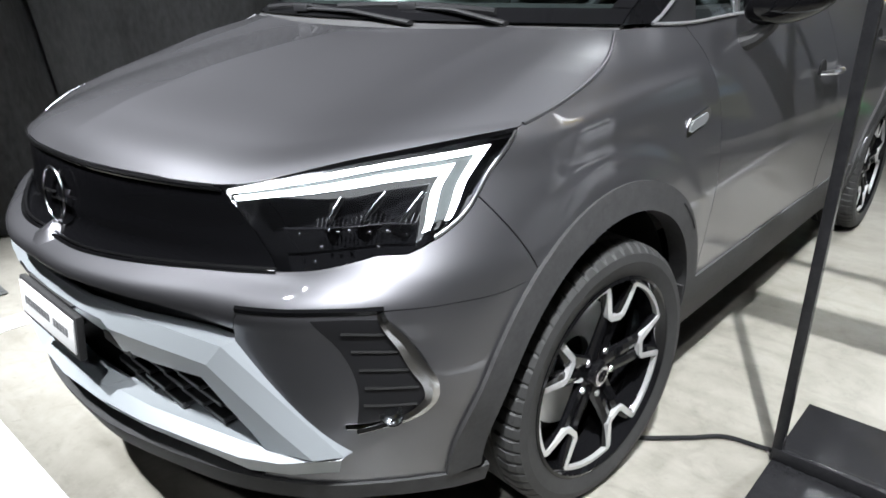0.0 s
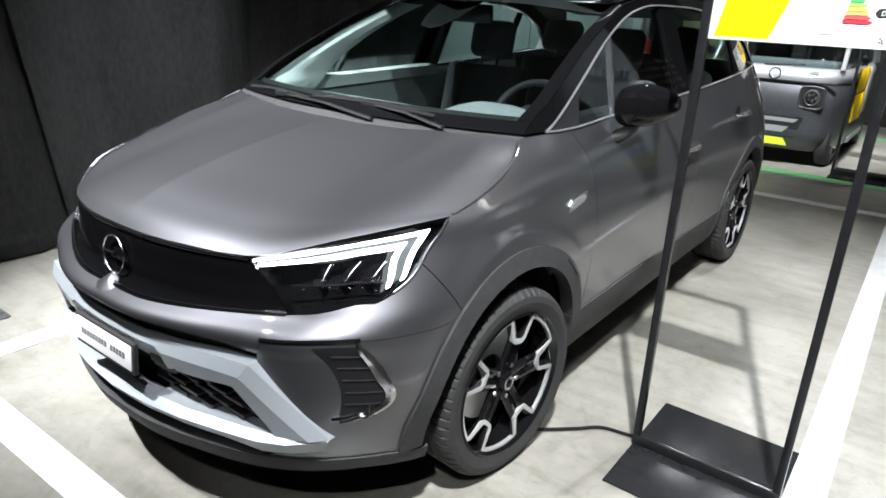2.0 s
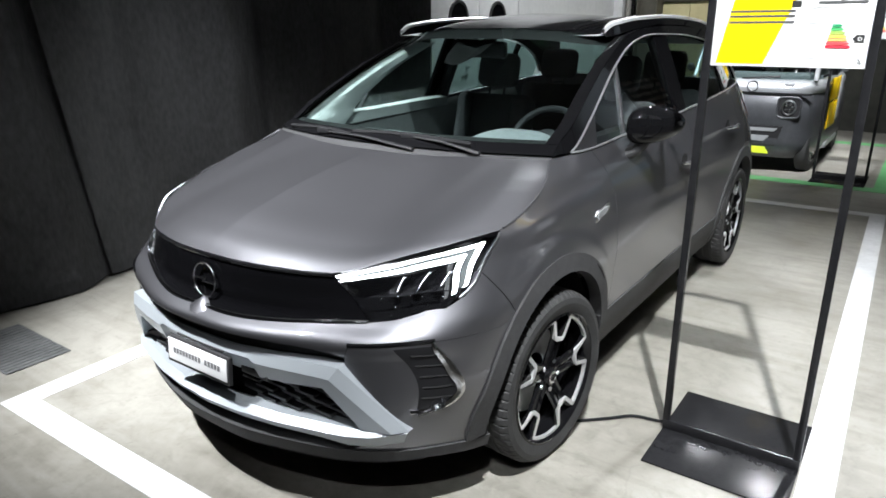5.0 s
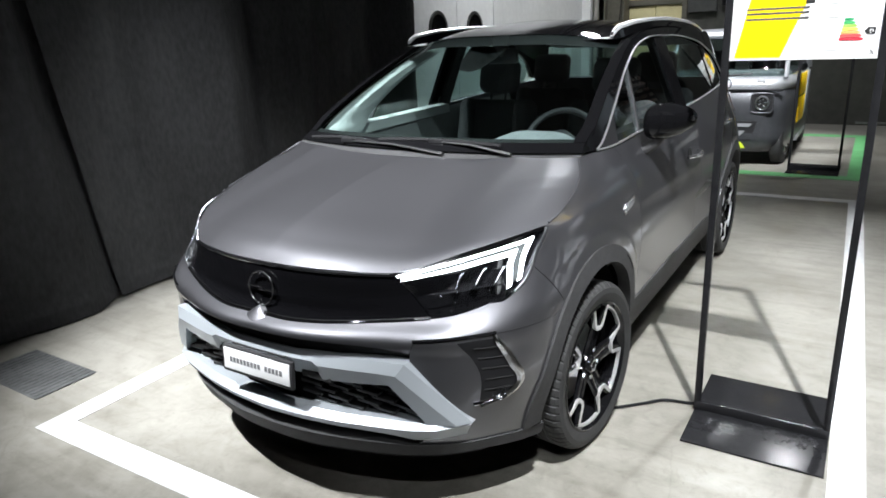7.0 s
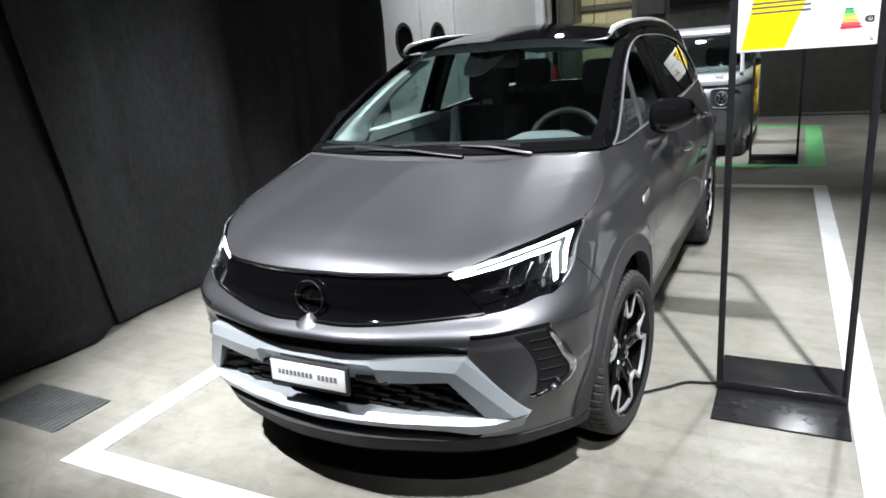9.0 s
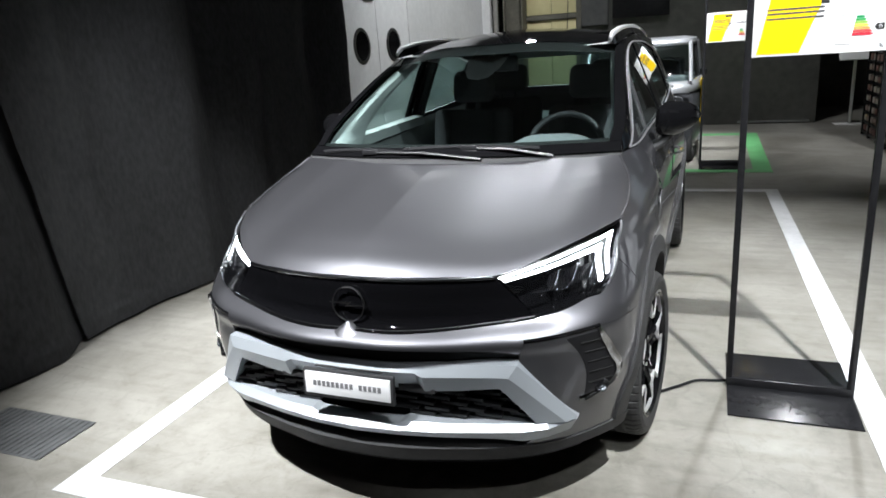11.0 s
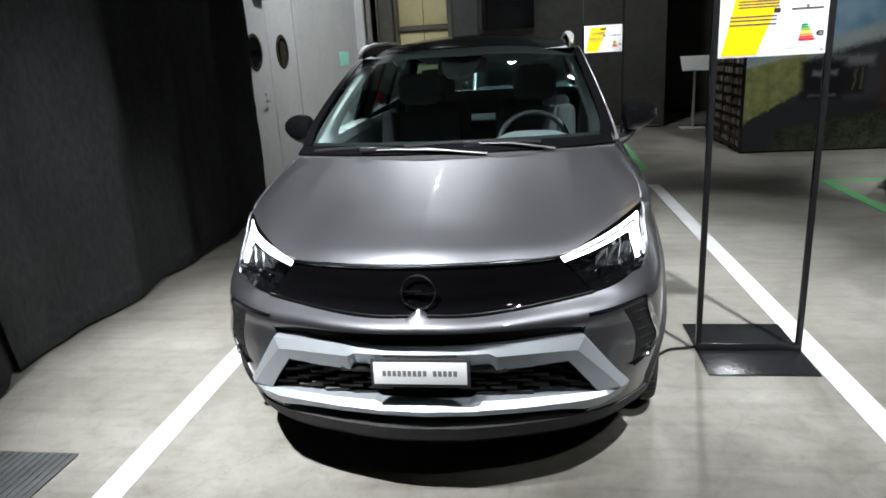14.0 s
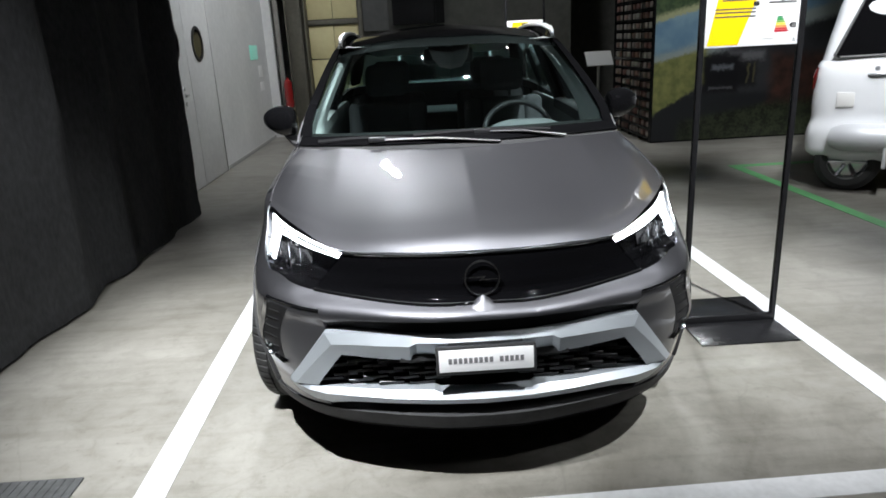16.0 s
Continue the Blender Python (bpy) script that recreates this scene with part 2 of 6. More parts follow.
def block_wood():
    """Reddish wooden blocks, mixed at random towards a pale grey."""
    m = noisy(material("reddish_wood", (0.2, 0.13, 0.11), 0.7), (0.10, 0.045, 0.04), (0.24, 0.12, 0.10), 6, 4, 6)
    n, l, b = nodes_of(m)
    old = b.inputs["Base Color"].links[0].from_socket
    info = n.new("ShaderNodeObjectInfo")
    pick = n.new("ShaderNodeMapRange")
    pick.inputs["From Min"].default_value, pick.inputs["From Max"].default_value = 0.1, 0.8
    l.new(info.outputs["Random"], pick.inputs["Value"])
    mix = n.new("ShaderNodeMix")
    mix.data_type = "RGBA"
    mix.inputs["B"].default_value = (0.34, 0.31, 0.28, 1)
    l.new(pick.outputs["Result"], mix.inputs["Factor"])
    l.new(old, mix.inputs["A"])
    l.new(mix.outputs["Result"], b.inputs["Base Color"])
    return m


M["brick_red"] = block_wood()
M["white_metal"] = material("white_metal", (0.6, 0.6, 0.58), 0.5)
M["grey_plastic"] = noisy(material("satin_dark_grey_paint", (0.05, 0.052, 0.056), 0.36, 0.45, 0.4), (0.045, 0.047, 0.052), (0.062, 0.064, 0.07), 20, 4, 5, 0.05, 400)
M["grey_silver"] = material("satin_grey_paint", (0.34, 0.35, 0.365), 0.38, 0.5, 0.3)
M["privacy_lit"] = glass("microcar_glass", (0.62, 0.70, 0.70))
M["yellow_green"] = material("lime_tag", (0.5, 0.6, 0.03), 0.45)
M["white_paint"] = material("white_car_paint", (0.72, 0.73, 0.75), 0.3, 0.0, 0.8)
M["cream_pale"] = material("cream_flap", (0.62, 0.615, 0.60), 0.4)
M["ink_soft"] = material("grey_ink", (0.07, 0.07, 0.07), 0.5)
M["ink_pale"] = material("pale_ink", (0.5, 0.5, 0.5), 0.5)
for key, colour in (("a_green", (0.02, 0.26, 0.1)), ("b_green", (0.06, 0.36, 0.12)), ("c_lime", (0.3, 0.5, 0.1)), ("d_yellow", (0.8, 0.68, 0.1)), ("e_orange", (0.8, 0.36, 0.12)), ("f_red", (0.62, 0.08, 0.08)), ("g_red", (0.6, 0.03, 0.05))):
    M[key] = material("print_" + key, colour, 0.45)
M["louvre"] = material("black_louvre_plastic", (0.012, 0.012, 0.013), 0.4)
M["drl_dim"] = material("light_guide_core", (0.06, 0.065, 0.065), 0.2)
M["lamp_dark"] = material("lamp_inner_black", (0.012, 0.012, 0.014), 0.2, 0.2)
M["ink_grey"] = material("grey_lettering", (0.16, 0.16, 0.165), 0.5)
M["visor"] = material("visor_black", (0.003, 0.003, 0.0035), 0.03, 0.0, 0.0, 0.13)
M["window_trim"] = material("window_trim_chrome", (0.76, 0.76, 0.78), 0.30, 0.9)
# paler than the body paint, to carry the handles' highlight
M["handle"] = material("highlit_handle", (0.42, 0.42, 0.43), 0.16, 0.9, 1.0)
M["rim_gloss"] = material("black_gloss_rim", (0.004, 0.004, 0.0045), 0.09, 0.0, 1.0, 1.0)
M["bar_silver"] = material("pale_silver_bar", (0.55, 0.56, 0.58), 0.45, 0.2, 0.2)
M["fog_black"] = material("fog_insert_black", (0.01, 0.01, 0.011), 0.5, spec=0.15)


def landscape():
    """A printed photograph: lake and wood over a sloping meadow, a dark car under a canopy, a red bank, scrub in front."""
    m = material("landscape_print", (0.05, 0.06, 0.06), 0.4)
    n, l, b = nodes_of(m)
    co = n.new("ShaderNodeTexCoord")

    def math_of(kind, a, c, clamp=False):
        x = n.new("ShaderNodeMath")
        x.operation, x.use_clamp = kind, clamp
        for k, v in enumerate((a, c)):
            if isinstance(v, (int, float)):
                x.inputs[k].default_value = v
            else:
                l.new(v, x.inputs[k])
        return x.outputs[0]

    def noise_of(scale, detail):
        t = n.new("ShaderNodeTexNoise")
        t.inputs["Scale"].default_value, t.inputs["Detail"].default_value = scale, detail
        l.new(co.outputs["Object"], t.inputs["Vector"])
        return math_of("SUBTRACT", t.outputs["Fac"], 0.5)

    sep = n.new("ShaderNodeSeparateXYZ")
    l.new(co.outputs["Object"], sep.inputs[0])
    ragged, fine = noise_of(5, 6), noise_of(26, 5)
    px = math_of("ADD", sep.outputs["X"], math_of("MULTIPLY", ragged, 0.14))
    pz = math_of("ADD", sep.outputs["Z"], math_of("MULTIPLY", fine, 0.09))

    def line(z0, slope):
        return math_of("SUBTRACT", pz, math_of("ADD", math_of("MULTIPLY", math_of("SUBTRACT", px, 3.0), slope), z0))

    def step(v, soft):
        r = n.new("ShaderNodeMapRange")
        r.interpolation_type = "SMOOTHSTEP"
        r.inputs["From Min"].default_value, r.inputs["From Max"].default_value = -soft, soft
        l.new(v, r.inputs["Value"])
        return r.outputs["Result"]

    def both_of(a, c):
        return math_of("MULTIPLY", a, c)

    def patch(cx, cz, hx, hz, soft=0.05):
        u = math_of("SUBTRACT", hx, math_of("ABSOLUTE", math_of("SUBTRACT", px, cx), 0))
        v = math_of("SUBTRACT", hz, math_of("ABSOLUTE", math_of("SUBTRACT", pz, cz), 0))
        return step(math_of("MINIMUM", u, v), soft)

    def lay(under, mask, colour):
        mix = n.new("ShaderNodeMix")
        mix.data_type = "RGBA"
        for name, v in (("A", under), ("B", colour)):
            if isinstance(v, tuple):
                mix.inputs[name].default_value = (*v, 1)
            else:
                l.new(v, mix.inputs[name])
        l.new(mask, mix.inputs["Factor"])
        return mix.outputs["Result"]

    def two(a, c, source):
        return lay(a, step(source, 0.22), c)

    lake = line(1.06, 0.25)
    c = two((0.025, 0.026, 0.029), (0.055, 0.057, 0.062), noise_of(1.5, 4))
    c = lay(c, step(lake, 0.02), two((0.14, 0.26, 0.38), (0.26, 0.40, 0.48), noise_of(3, 5)))
    c = lay(c, step(math_of("SUBTRACT", 0.09, math_of("ABSOLUTE", lake, 0)), 0.06), (0.34, 0.39, 0.37))
    c = lay(c, step(math_of("SUBTRACT", lake, 0.52), 0.02), (0.42, 0.43, 0.24))
    c = lay(c, step(math_of("SUBTRACT", lake, 0.60), 0.04), two((0.03, 0.06, 0.03), (0.09, 0.13, 0.06), noise_of(18, 5)))
    c = lay(c, step(math_of("SUBTRACT", lake, 0.95), 0.05), (0.40, 0.46, 0.50))
    meadow = both_of(step(line(0.37, 0.58), 0.03), both_of(step(math_of("MULTIPLY", lake, -1), 0.03), step(math_of("SUBTRACT", 3.72, px), 0.06)))
    c = lay(c, meadow, two((0.16, 0.18, 0.06), (0.30, 0.30, 0.11), noise_of(9, 6)))
    low = step(math_of("MULTIPLY", line(0.37, 0.58), -1), 0.04)
    c = lay(c, both_of(low, step(math_of("SUBTRACT", 0.62, pz), 0.05)), (0.022, 0.024, 0.027))
    scrub = both_of(step(math_of("MULTIPLY", line(0.22, 0.16), -1), 0.06), step(math_of("SUBTRACT", px, 3.36), 0.08))
    c = lay(c, scrub, two((0.014, 0.017, 0.011), (0.05, 0.062, 0.034), math_of("ADD", fine, noise_of(8, 6))))
    c = lay(c, patch(5.15, 0.80, 0.55, 0.30, 0.10), two((0.035, 0.02, 0.016), (0.10, 0.045, 0.034), noise_of(7, 6)))
    c = lay(c, patch(4.24, 1.11, 0.24, 0.055), (0.17, 0.17, 0.18))
    c = lay(c, patch(4.22, 0.86, 0.17, 0.15), (0.014, 0.014, 0.016))
    for x in (4.27, 4.36):
        c = lay(c, patch(x, 0.88, 0.010, 0.12, 0.02), (0.13, 0.12, 0.06))
    c = lay(c, patch(3.90, 0.88, 0.25, 0.25), (0.010, 0.010, 0.012))
    c = lay(c, patch(3.92, 0.97, 0.15, 0.03, 0.03), (0.15, 0.16, 0.18))
    c = lay(c, patch(3.92, 0.70, 0.17, 0.012, 0.02), (0.12, 0.12, 0.13))
    l.new(c, b.inputs["Base Color"])
    return m


M["landscape"] = landscape()


# ---- tools ----
def curve_at(points, n):
    """n places along a smooth curve through the points."""
    p = np.array(points, float)
    d = np.r_[0, np.cumsum(np.maximum(np.linalg.norm(np.diff(p, axis=0), axis=1), 1e-6))]
    return hermite(d, p, np.linspace(0, d[-1], n))


def hermite(d, p, q):
    d, p, q = np.asarray(d, float), np.asarray(p, float), np.asarray(q, float)
    if len(d) == 2:
        f = ((q - d[0]) / (d[1] - d[0]))
        return p[0] + (p[1] - p[0]) * (f[:, None] if p.ndim > 1 else f)
    h = np.diff(d)
    s = np.diff(p, axis=0) / (h[:, None] if p.ndim > 1 else h)
    m = np.empty_like(p)
    w = (h[:-1] / (h[:-1] + h[1:]))
    w = w[:, None] if p.ndim > 1 else w
    m[1:-1] = s[:-1] * (1 - w) + s[1:] * w
    m[0], m[-1] = 1.5 * s[0] - 0.5 * m[1], 1.5 * s[-1] - 0.5 * m[-2]
    i = np.clip(np.searchsorted(d, q, side="right") - 1, 0, len(d) - 2)
    t = (q - d[i]) / h[i]
    hh = h[i]
    if p.ndim > 1:
        t, hh = t[:, None], hh[:, None]
    return ((1 + 2 * t) * (1 - t) ** 2 * p[i] + t * (1 - t) ** 2 * hh * m[i]
            + t * t * (3 - 2 * t) * p[i + 1] + t * t * (t - 1) * hh * m[i + 1])


def joined(name, bm, mat, parent=None, smooth=True):
    me = bpy.data.meshes.new(name)
    bm.normal_update()
    bm.to_mesh(me)
    bm.free()
    me.materials.append(mat)
    if smooth:
        me.polygons.foreach_set("use_smooth", [True] * len(me.polygons))
        me.set_sharp_from_angle(angle=radians(smooth if smooth is not True else 32))
    ob = new(name, me)
    if parent is not None:
        ob.parent = parent
    return ob


def part(name, bm, mat, parent, label="", smooth=True):
    ob = joined(name, bm, mat, parent, smooth)
    if label:
        ob["label"] = label
    return ob


def thing(name, label, category, at=None, group="", kind=""):
    ob = new(name)
    ob.empty_display_size = 0.1
    if at is not None:
        ob.matrix_world = at
    return tagged(ob, label, category, group, kind)


def add_grid(bm, g, flip=False):
    """Faces over a grid of places (rows x columns x 3)."""
    r, c = len(g), len(g[0])
    v = [[bm.verts.new(g[i][j]) for j in range(c)] for i in range(r)]
    for i in range(r - 1):
        for j in range(c - 1):
            q = (v[i][j], v[i + 1][j], v[i + 1][j + 1], v[i][j + 1])
            try:
                bm.faces.new(q[::-1] if flip else q)
            except ValueError:
                pass
    return v


def add_box(bm, lo, hi, bevel=0.0, seg=2):
    """A box between two corners, with rounded edges."""
    lo, hi = Vector(lo), Vector(hi)
    m = Matrix.Translation((lo + hi) / 2) @ Matrix.Diagonal((*(hi - lo), 1))
    made = bmesh.ops.create_cube(bm, size=1, matrix=m)
    if bevel:
        edges = list({e for v in made["verts"] for e in v.link_edges})
        bmesh.ops.bevel(bm, geom=edges, offset=bevel, segments=seg, affect="EDGES", profile=0.5)
    return made


def box(lo, hi, bevel=0.0, seg=2):
    bm = bmesh.new()
    add_box(bm, lo, hi, bevel, seg)
    return bm


def add_tube(bm, points, radius, n=10, closed=False, cap=True, flat=1.0, up=(0, 0, 1)):
    """A round bar along a line of places; flat squeezes it along its second axis; radius may be a list."""
    p = [Vector(q) for q in points]
    k = len(p)
    rings = []
    for i in range(k):
        a = p[(i - 1) % k] if closed or i > 0 else p[i]
        b = p[(i + 1) % k] if closed or i < k - 1 else p[i]
        t = (b - a).normalized()
        s = t.cross(Vector(up))
        if s.length < 1e-4:
            s = t.cross(Vector((1, 0, 0)))
        s.normalize()
        w = s.cross(t).normalized()
        r = radius[i] if hasattr(radius, "__len__") else radius
        rings.append([bm.verts.new(p[i] + r * (math.cos(2 * math.pi * j / n) * s + flat * math.sin(2 * math.pi * j / n) * w)) for j in range(n)])
    for i in range(k if closed else k - 1):
        a, b = rings[i], rings[(i + 1) % k]
        for j in range(n):
            bm.faces.new((a[j], a[(j + 1) % n], b[(j + 1) % n], b[j]))
    if cap and not closed:
        bm.faces.new(rings[0][::-1])
        bm.faces.new(rings[-1])
    return rings


def tube(points, radius, n=10, closed=False, flat=1.0, up=(0, 0, 1)):
    bm = bmesh.new()
    add_tube(bm, points, radius, n, closed, True, flat, up)
    return bm


def add_lathe(bm, profile, m, n=48, closed=False):
    """Turns (radius, height) round the z axis of m."""
    rings = [[bm.verts.new(m @ Vector((r * math.cos(2 * math.pi * j / n), r * math.sin(2 * math.pi * j / n), h))) for j in range(n)] for r, h in profile]
    for a, b in zip(rings, rings[1:] + ([rings[0]] if closed else [])):
        for j in range(n):
            bm.faces.new((a[j], a[(j + 1) % n], b[(j + 1) % n], b[j]))
    return rings


def lathe(profile, m=Matrix(), n=48, closed=False):
    bm = bmesh.new()
    add_lathe(bm, profile, m, n, closed)
    return bm


def add_slab(bm, outline, lift, depth):
    """A plate with a flat outline: places, a lift to its face and a depth behind it."""
    a = [bm.verts.new(Vector(p) + Vector(lift)) for p in outline]
    b = [bm.verts.new(Vector(p) + Vector(lift) + Vector(depth)) for p in outline]
    n = len(a)
    bm.faces.new(a)
    bm.faces.new(b[::-1])
    for i in range(n):
        bm.faces.new((a[i], b[i], b[(i + 1) % n], a[(i + 1) % n]))


def slab(outline, depth, lift=(0, 0, 0)):
    bm = bmesh.new()
    add_slab(bm, outline, lift, depth)
    bmesh.ops.recalc_face_normals(bm, faces=bm.faces)
    return bm


def mirrored(bm):
    b = bm.copy()
    bmesh.ops.scale(b, vec=(-1, 1, 1), verts=b.verts)
    bmesh.ops.reverse_faces(b, faces=b.faces)
    return b


def structure(name, bm, mat, label, category="", smooth=False):
    ob = joined(name, bm, mat, None, smooth)
    return tagged(ob, label, category, "", "structure")


# ---- the hall ----
structure("floor", box((-6, -7, -0.2), (11, 13, 0)), M["floor"], "grey polished concrete floor with faint stains", "floor")
structure("ceiling", box((-6, -7, 7.0), (11, 13, 7.2)), M["ceiling"], "dark grey painted hall ceiling", "ceiling")


def tape_frame(name, x, y, wide, long, w, mat, label, turn=0.0):
    """Four strips of tape laid on the floor from the corner (x, y), butted end to end, the whole turned a little."""
    ob = thing(name, label, "floor marking", pose(x, y, 0, 0, 0, turn), kind="structure")
    for lo, hi in (((0, 0), (wide, w)), ((0, long - w), (wide, long)), ((0, w), (w, long - w)), ((wide - w, w), (wide, long - w))):
        part("tape_strip", box((*lo, 0.0), (*hi, 0.0025)), mat, ob, smooth=False)
    return ob


tape_frame("floor_marking_white", -1.258, -0.175, 3.046, 5.51, 0.115, M["tape"], "white tape rectangle on the floor round the parked car", 1.25)
tape_frame("floor_marking_green", -1.45, 6.26, 3.14, 3.1, 0.19, M["green"], "bright green tape rectangle on the floor")
tape_frame("floor_marking_green_side", 3.24, 1.8, 4.3, 3.6, 0.11, M["green"], "bright green tape rectangle on the floor")


def curtain(name, y0, y1, x, hem, seed, label, lean=0.0, tuck=0.0):
    """A heavy black drape with irregular hanging folds and a stitched hem; its edges may lean, one end may be tucked back."""
    rng = random.Random(seed)
    waves = [(rng.uniform(3, 9), rng.uniform(0, 6.3), rng.uniform(0.02, 0.045)) for _ in range(5)] + [(rng.uniform(12, 30), rng.uniform(0, 6.3), rng.uniform(0.002, 0.007)) for _ in range(6)]
    ny, nz, top = int((y1 - y0) * 60), 100, 6.9
    g = []
    for i in range(ny + 1):
        y = y0 + (y1 - y0) * i / ny
        near = max(0.0, 1 - min(abs(y - .99), 1.6) / 1.6)
        col = []
        for j in range(nz + 1):
            s = (j / nz) ** 1.7
            z = hem + (top - hem) * s
            fold = sum(a * math.sin(k * y + p + 0.35 * math.sin(1.3 * z + p)) for k, p, a in waves)
            sag = 0.03 * noise.noise((y * 2.2, z * 1.1, seed)) + 0.016 * noise.noise((y * 7, z * 2.0, seed + 5)) + 0.009 * noise.noise((y * 16, z * 7.0, seed + 9))
            back = tuck * max(0.0, y - (y1 - .30)) / .30
            seam = .008 if z < hem + .10 else 0
            col.append((x + fold * min(1, 0.45 + 3 * s) + sag * min(1, 0.3 + 4 * s) - back + seam, y - lean * near * z, z))
        g.append(col)
    bm = bmesh.new()
    add_grid(bm, g)
    bmesh.ops.solidify(bm, geom=bm.faces[:], thickness=0.008)
    return tagged(joined(name, bm, M["curtain"], None, 80), label, "curtain", "hanging curtains")


curtain("curtain", -6.6, 1.0, -2.27, 0.012, 3, "heavy black cloth curtain hanging to the floor", 0.12, 0.11)
curtain("curtain", 0.95, 4.48, -2.345, 0.02, 8, "heavy black cloth curtain hanging beside the white wall", 0.12)

structure("wall_west", box((-3.0, 4.2, 0), (-2.76, 12.8, 7)), M["wall"], "white painted hall wall", "wall")
structure("wall_west_back", box((-3.0, -6.8, 0), (-2.76, 4.2, 7)), M["dark_wall"], "dark wall behind the curtains", "wall")
structure("wall_north", box((-3.0, 12.8, 0), (11, 13, 7)), M["dark_wall"], "dark grey far wall of the hall", "wall")
structure("wall_south", box((-3.0, -7, 0), (11, -6.8, 7)), M["dark_wall"], "dark grey wall of the hall", "wall")
structure("wall_east", box((10.8, -6.8, 0), (11, 12.8, 7)), M["dark_wall"], "dark grey wall of the hall", "wall")


# ---- the grey car: one smooth skin from which the panels are cut ----
LEVELS = []


def level(z, *xy):
    LEVELS.append((z, np.array(xy, float)))


# at each height: places from the middle of the nose round the wheel and flank to the middle of the tail
level(0.20, (0, .07), (.15, .075), (.3, .11), (.45, .155), (.57, .22), (.66, .30), (.73, .39), (.78, .49), (.81, .62), (.82, .87), (.79, 1.3), (.79, 2.1), (.79, 2.9), (.82, 3.47), (.78, 3.83), (.68, 4.03), (.45, 4.11), (0, 4.13))
level(0.25, (0, .042), (.15, .048), (.3, .083), (.45, .13), (.57, .195), (.66, .275), (.73, .365), (.785, .465), (.82, .60), (.835, .87), (.81, 1.3), (.81, 2.1), (.81, 2.9), (.835, 3.47), (.80, 3.85), (.70, 4.05), (.45, 4.13), (0, 4.15))
level(0.36, (0, .012), (.15, .018), (.3, .045), (.45, .095), (.57, .16), (.67, .24), (.745, .335), (.80, .44), (.84, .58), (.86, .87), (.845, 1.3), (.845, 2.1), (.845, 2.9), (.865, 3.47), (.83, 3.9), (.74, 4.1), (.48, 4.19), (0, 4.205))
level(0.50, (0, .035), (.15, .042), (.3, .065), (.45, .105), (.57, .155), (.67, .22), (.755, .305), (.815, .40), (.85, .56), (.872, .87), (.860, 1.3), (.853, 2.1), (.857, 2.9), (.878, 3.47), (.84, 3.92), (.75, 4.11), (.48, 4.19), (0, 4.205))
level(0.60, (0, .025), (.15, .032), (.3, .06), (.45, .105), (.57, .155), (.66, .21), (.75, .30), (.812, .40), (.848, .56), (.873, .87), (.867, 1.3), (.861, 2.1), (.864, 2.9), (.882, 3.47), (.84, 3.93), (.75, 4.1), (.48, 4.17), (0, 4.19))
level(0.676, (0, .002), (.15, .008), (.3, .045), (.45, .105), (.57, .157), (.66, .212), (.75, .30), (.808, .41), (.843, .57), (.868, .87), (.871, 1.3), (.872, 2.1), (.873, 2.9), (.88, 3.47), (.835, 3.93), (.745, 4.09), (.48, 4.15), (0, 4.17))
level(0.706, (0, .048), (.15, .06), (.3, .096), (.45, .15), (.57, .205), (.66, .248), (.747, .322), (.806, .424), (.841, .58), (.865, .87), (.87, 1.3), (.875, 2.1), (.875, 2.9), (.876, 3.47), (.83, 3.93), (.74, 4.08), (.475, 4.14), (0, 4.16))
level(0.76, (0, .066), (.15, .076), (.3, .112), (.45, .172), (.57, .235), (.66, .290), (.742, .376), (.798, .478), (.833, .62), (.857, .87), (.868, 1.3), (.874, 2.1), (.874, 2.9), (.872, 3.47), (.825, 3.92), (.73, 4.07), (.47, 4.12), (0, 4.14))
level(0.85, (0, .084), (.15, .091), (.3, .124), (.45, .188), (.57, .27), (.66, .355), (.735, .46), (.785, .57), (.818, .70), (.838, .90), (.856, 1.3), (.862, 2.1), (.862, 2.9), (.858, 3.47), (.81, 3.9), (.715, 4.05), (.46, 4.10), (0, 4.12))
level(0.93, (0, .13), (.15, .14), (.3, .18), (.45, .26), (.57, .34), (.66, .43), (.725, .54), (.768, .62), (.80, .74), (.822, .93), (.838, 1.3), (.843, 2.1), (.845, 2.9), (.838, 3.47), (.79, 3.88), (.70, 4.03), (.45, 4.08), (0, 4.1))
level(1.00, (0, .30), (.15, .31), (.3, .36), (.45, .44), (.55, .53), (.63, .62), (.69, .71), (.735, .79), (.765, .88), (.785, 1.02), (.806, 1.3), (.818, 2.1), (.82, 2.9), (.812, 3.47), (.765, 3.86), (.68, 4.01), (.44, 4.06), (0, 4.08))
level(1.08, (0, .55), (.15, .56), (.3, .60), (.45, .67), (.53, .74), (.59, .81), (.64, .88), (.675, .95), (.70, 1.04), (.722, 1.15), (.752, 1.32), (.785, 2.1), (.793, 2.9), (.785, 3.47), (.74, 3.84), (.66, 3.98), (.43, 4.03), (0, 4.05))
level(1.20, (0, .70), (.15, .71), (.3, .75), (.45, .80), (.5, .86), (.55, .92), (.59, .98), (.62, 1.05), (.64, 1.13), (.66, 1.22), (.70, 1.36), (.735, 2.1), (.745, 2.9), (.735, 3.47), (.69, 3.79), (.62, 3.92), (.40, 3.97), (0, 3.99))

SUB = 24
NST = len(LEVELS[0][1])
USES = np.linspace(0, NST - 1, (NST - 1) * SUB + 1)
DENSE = np.array([hermite(np.arange(NST), xy, USES) for _, xy in LEVELS])
ZROW = np.linspace(0.20, 1.20, 201)
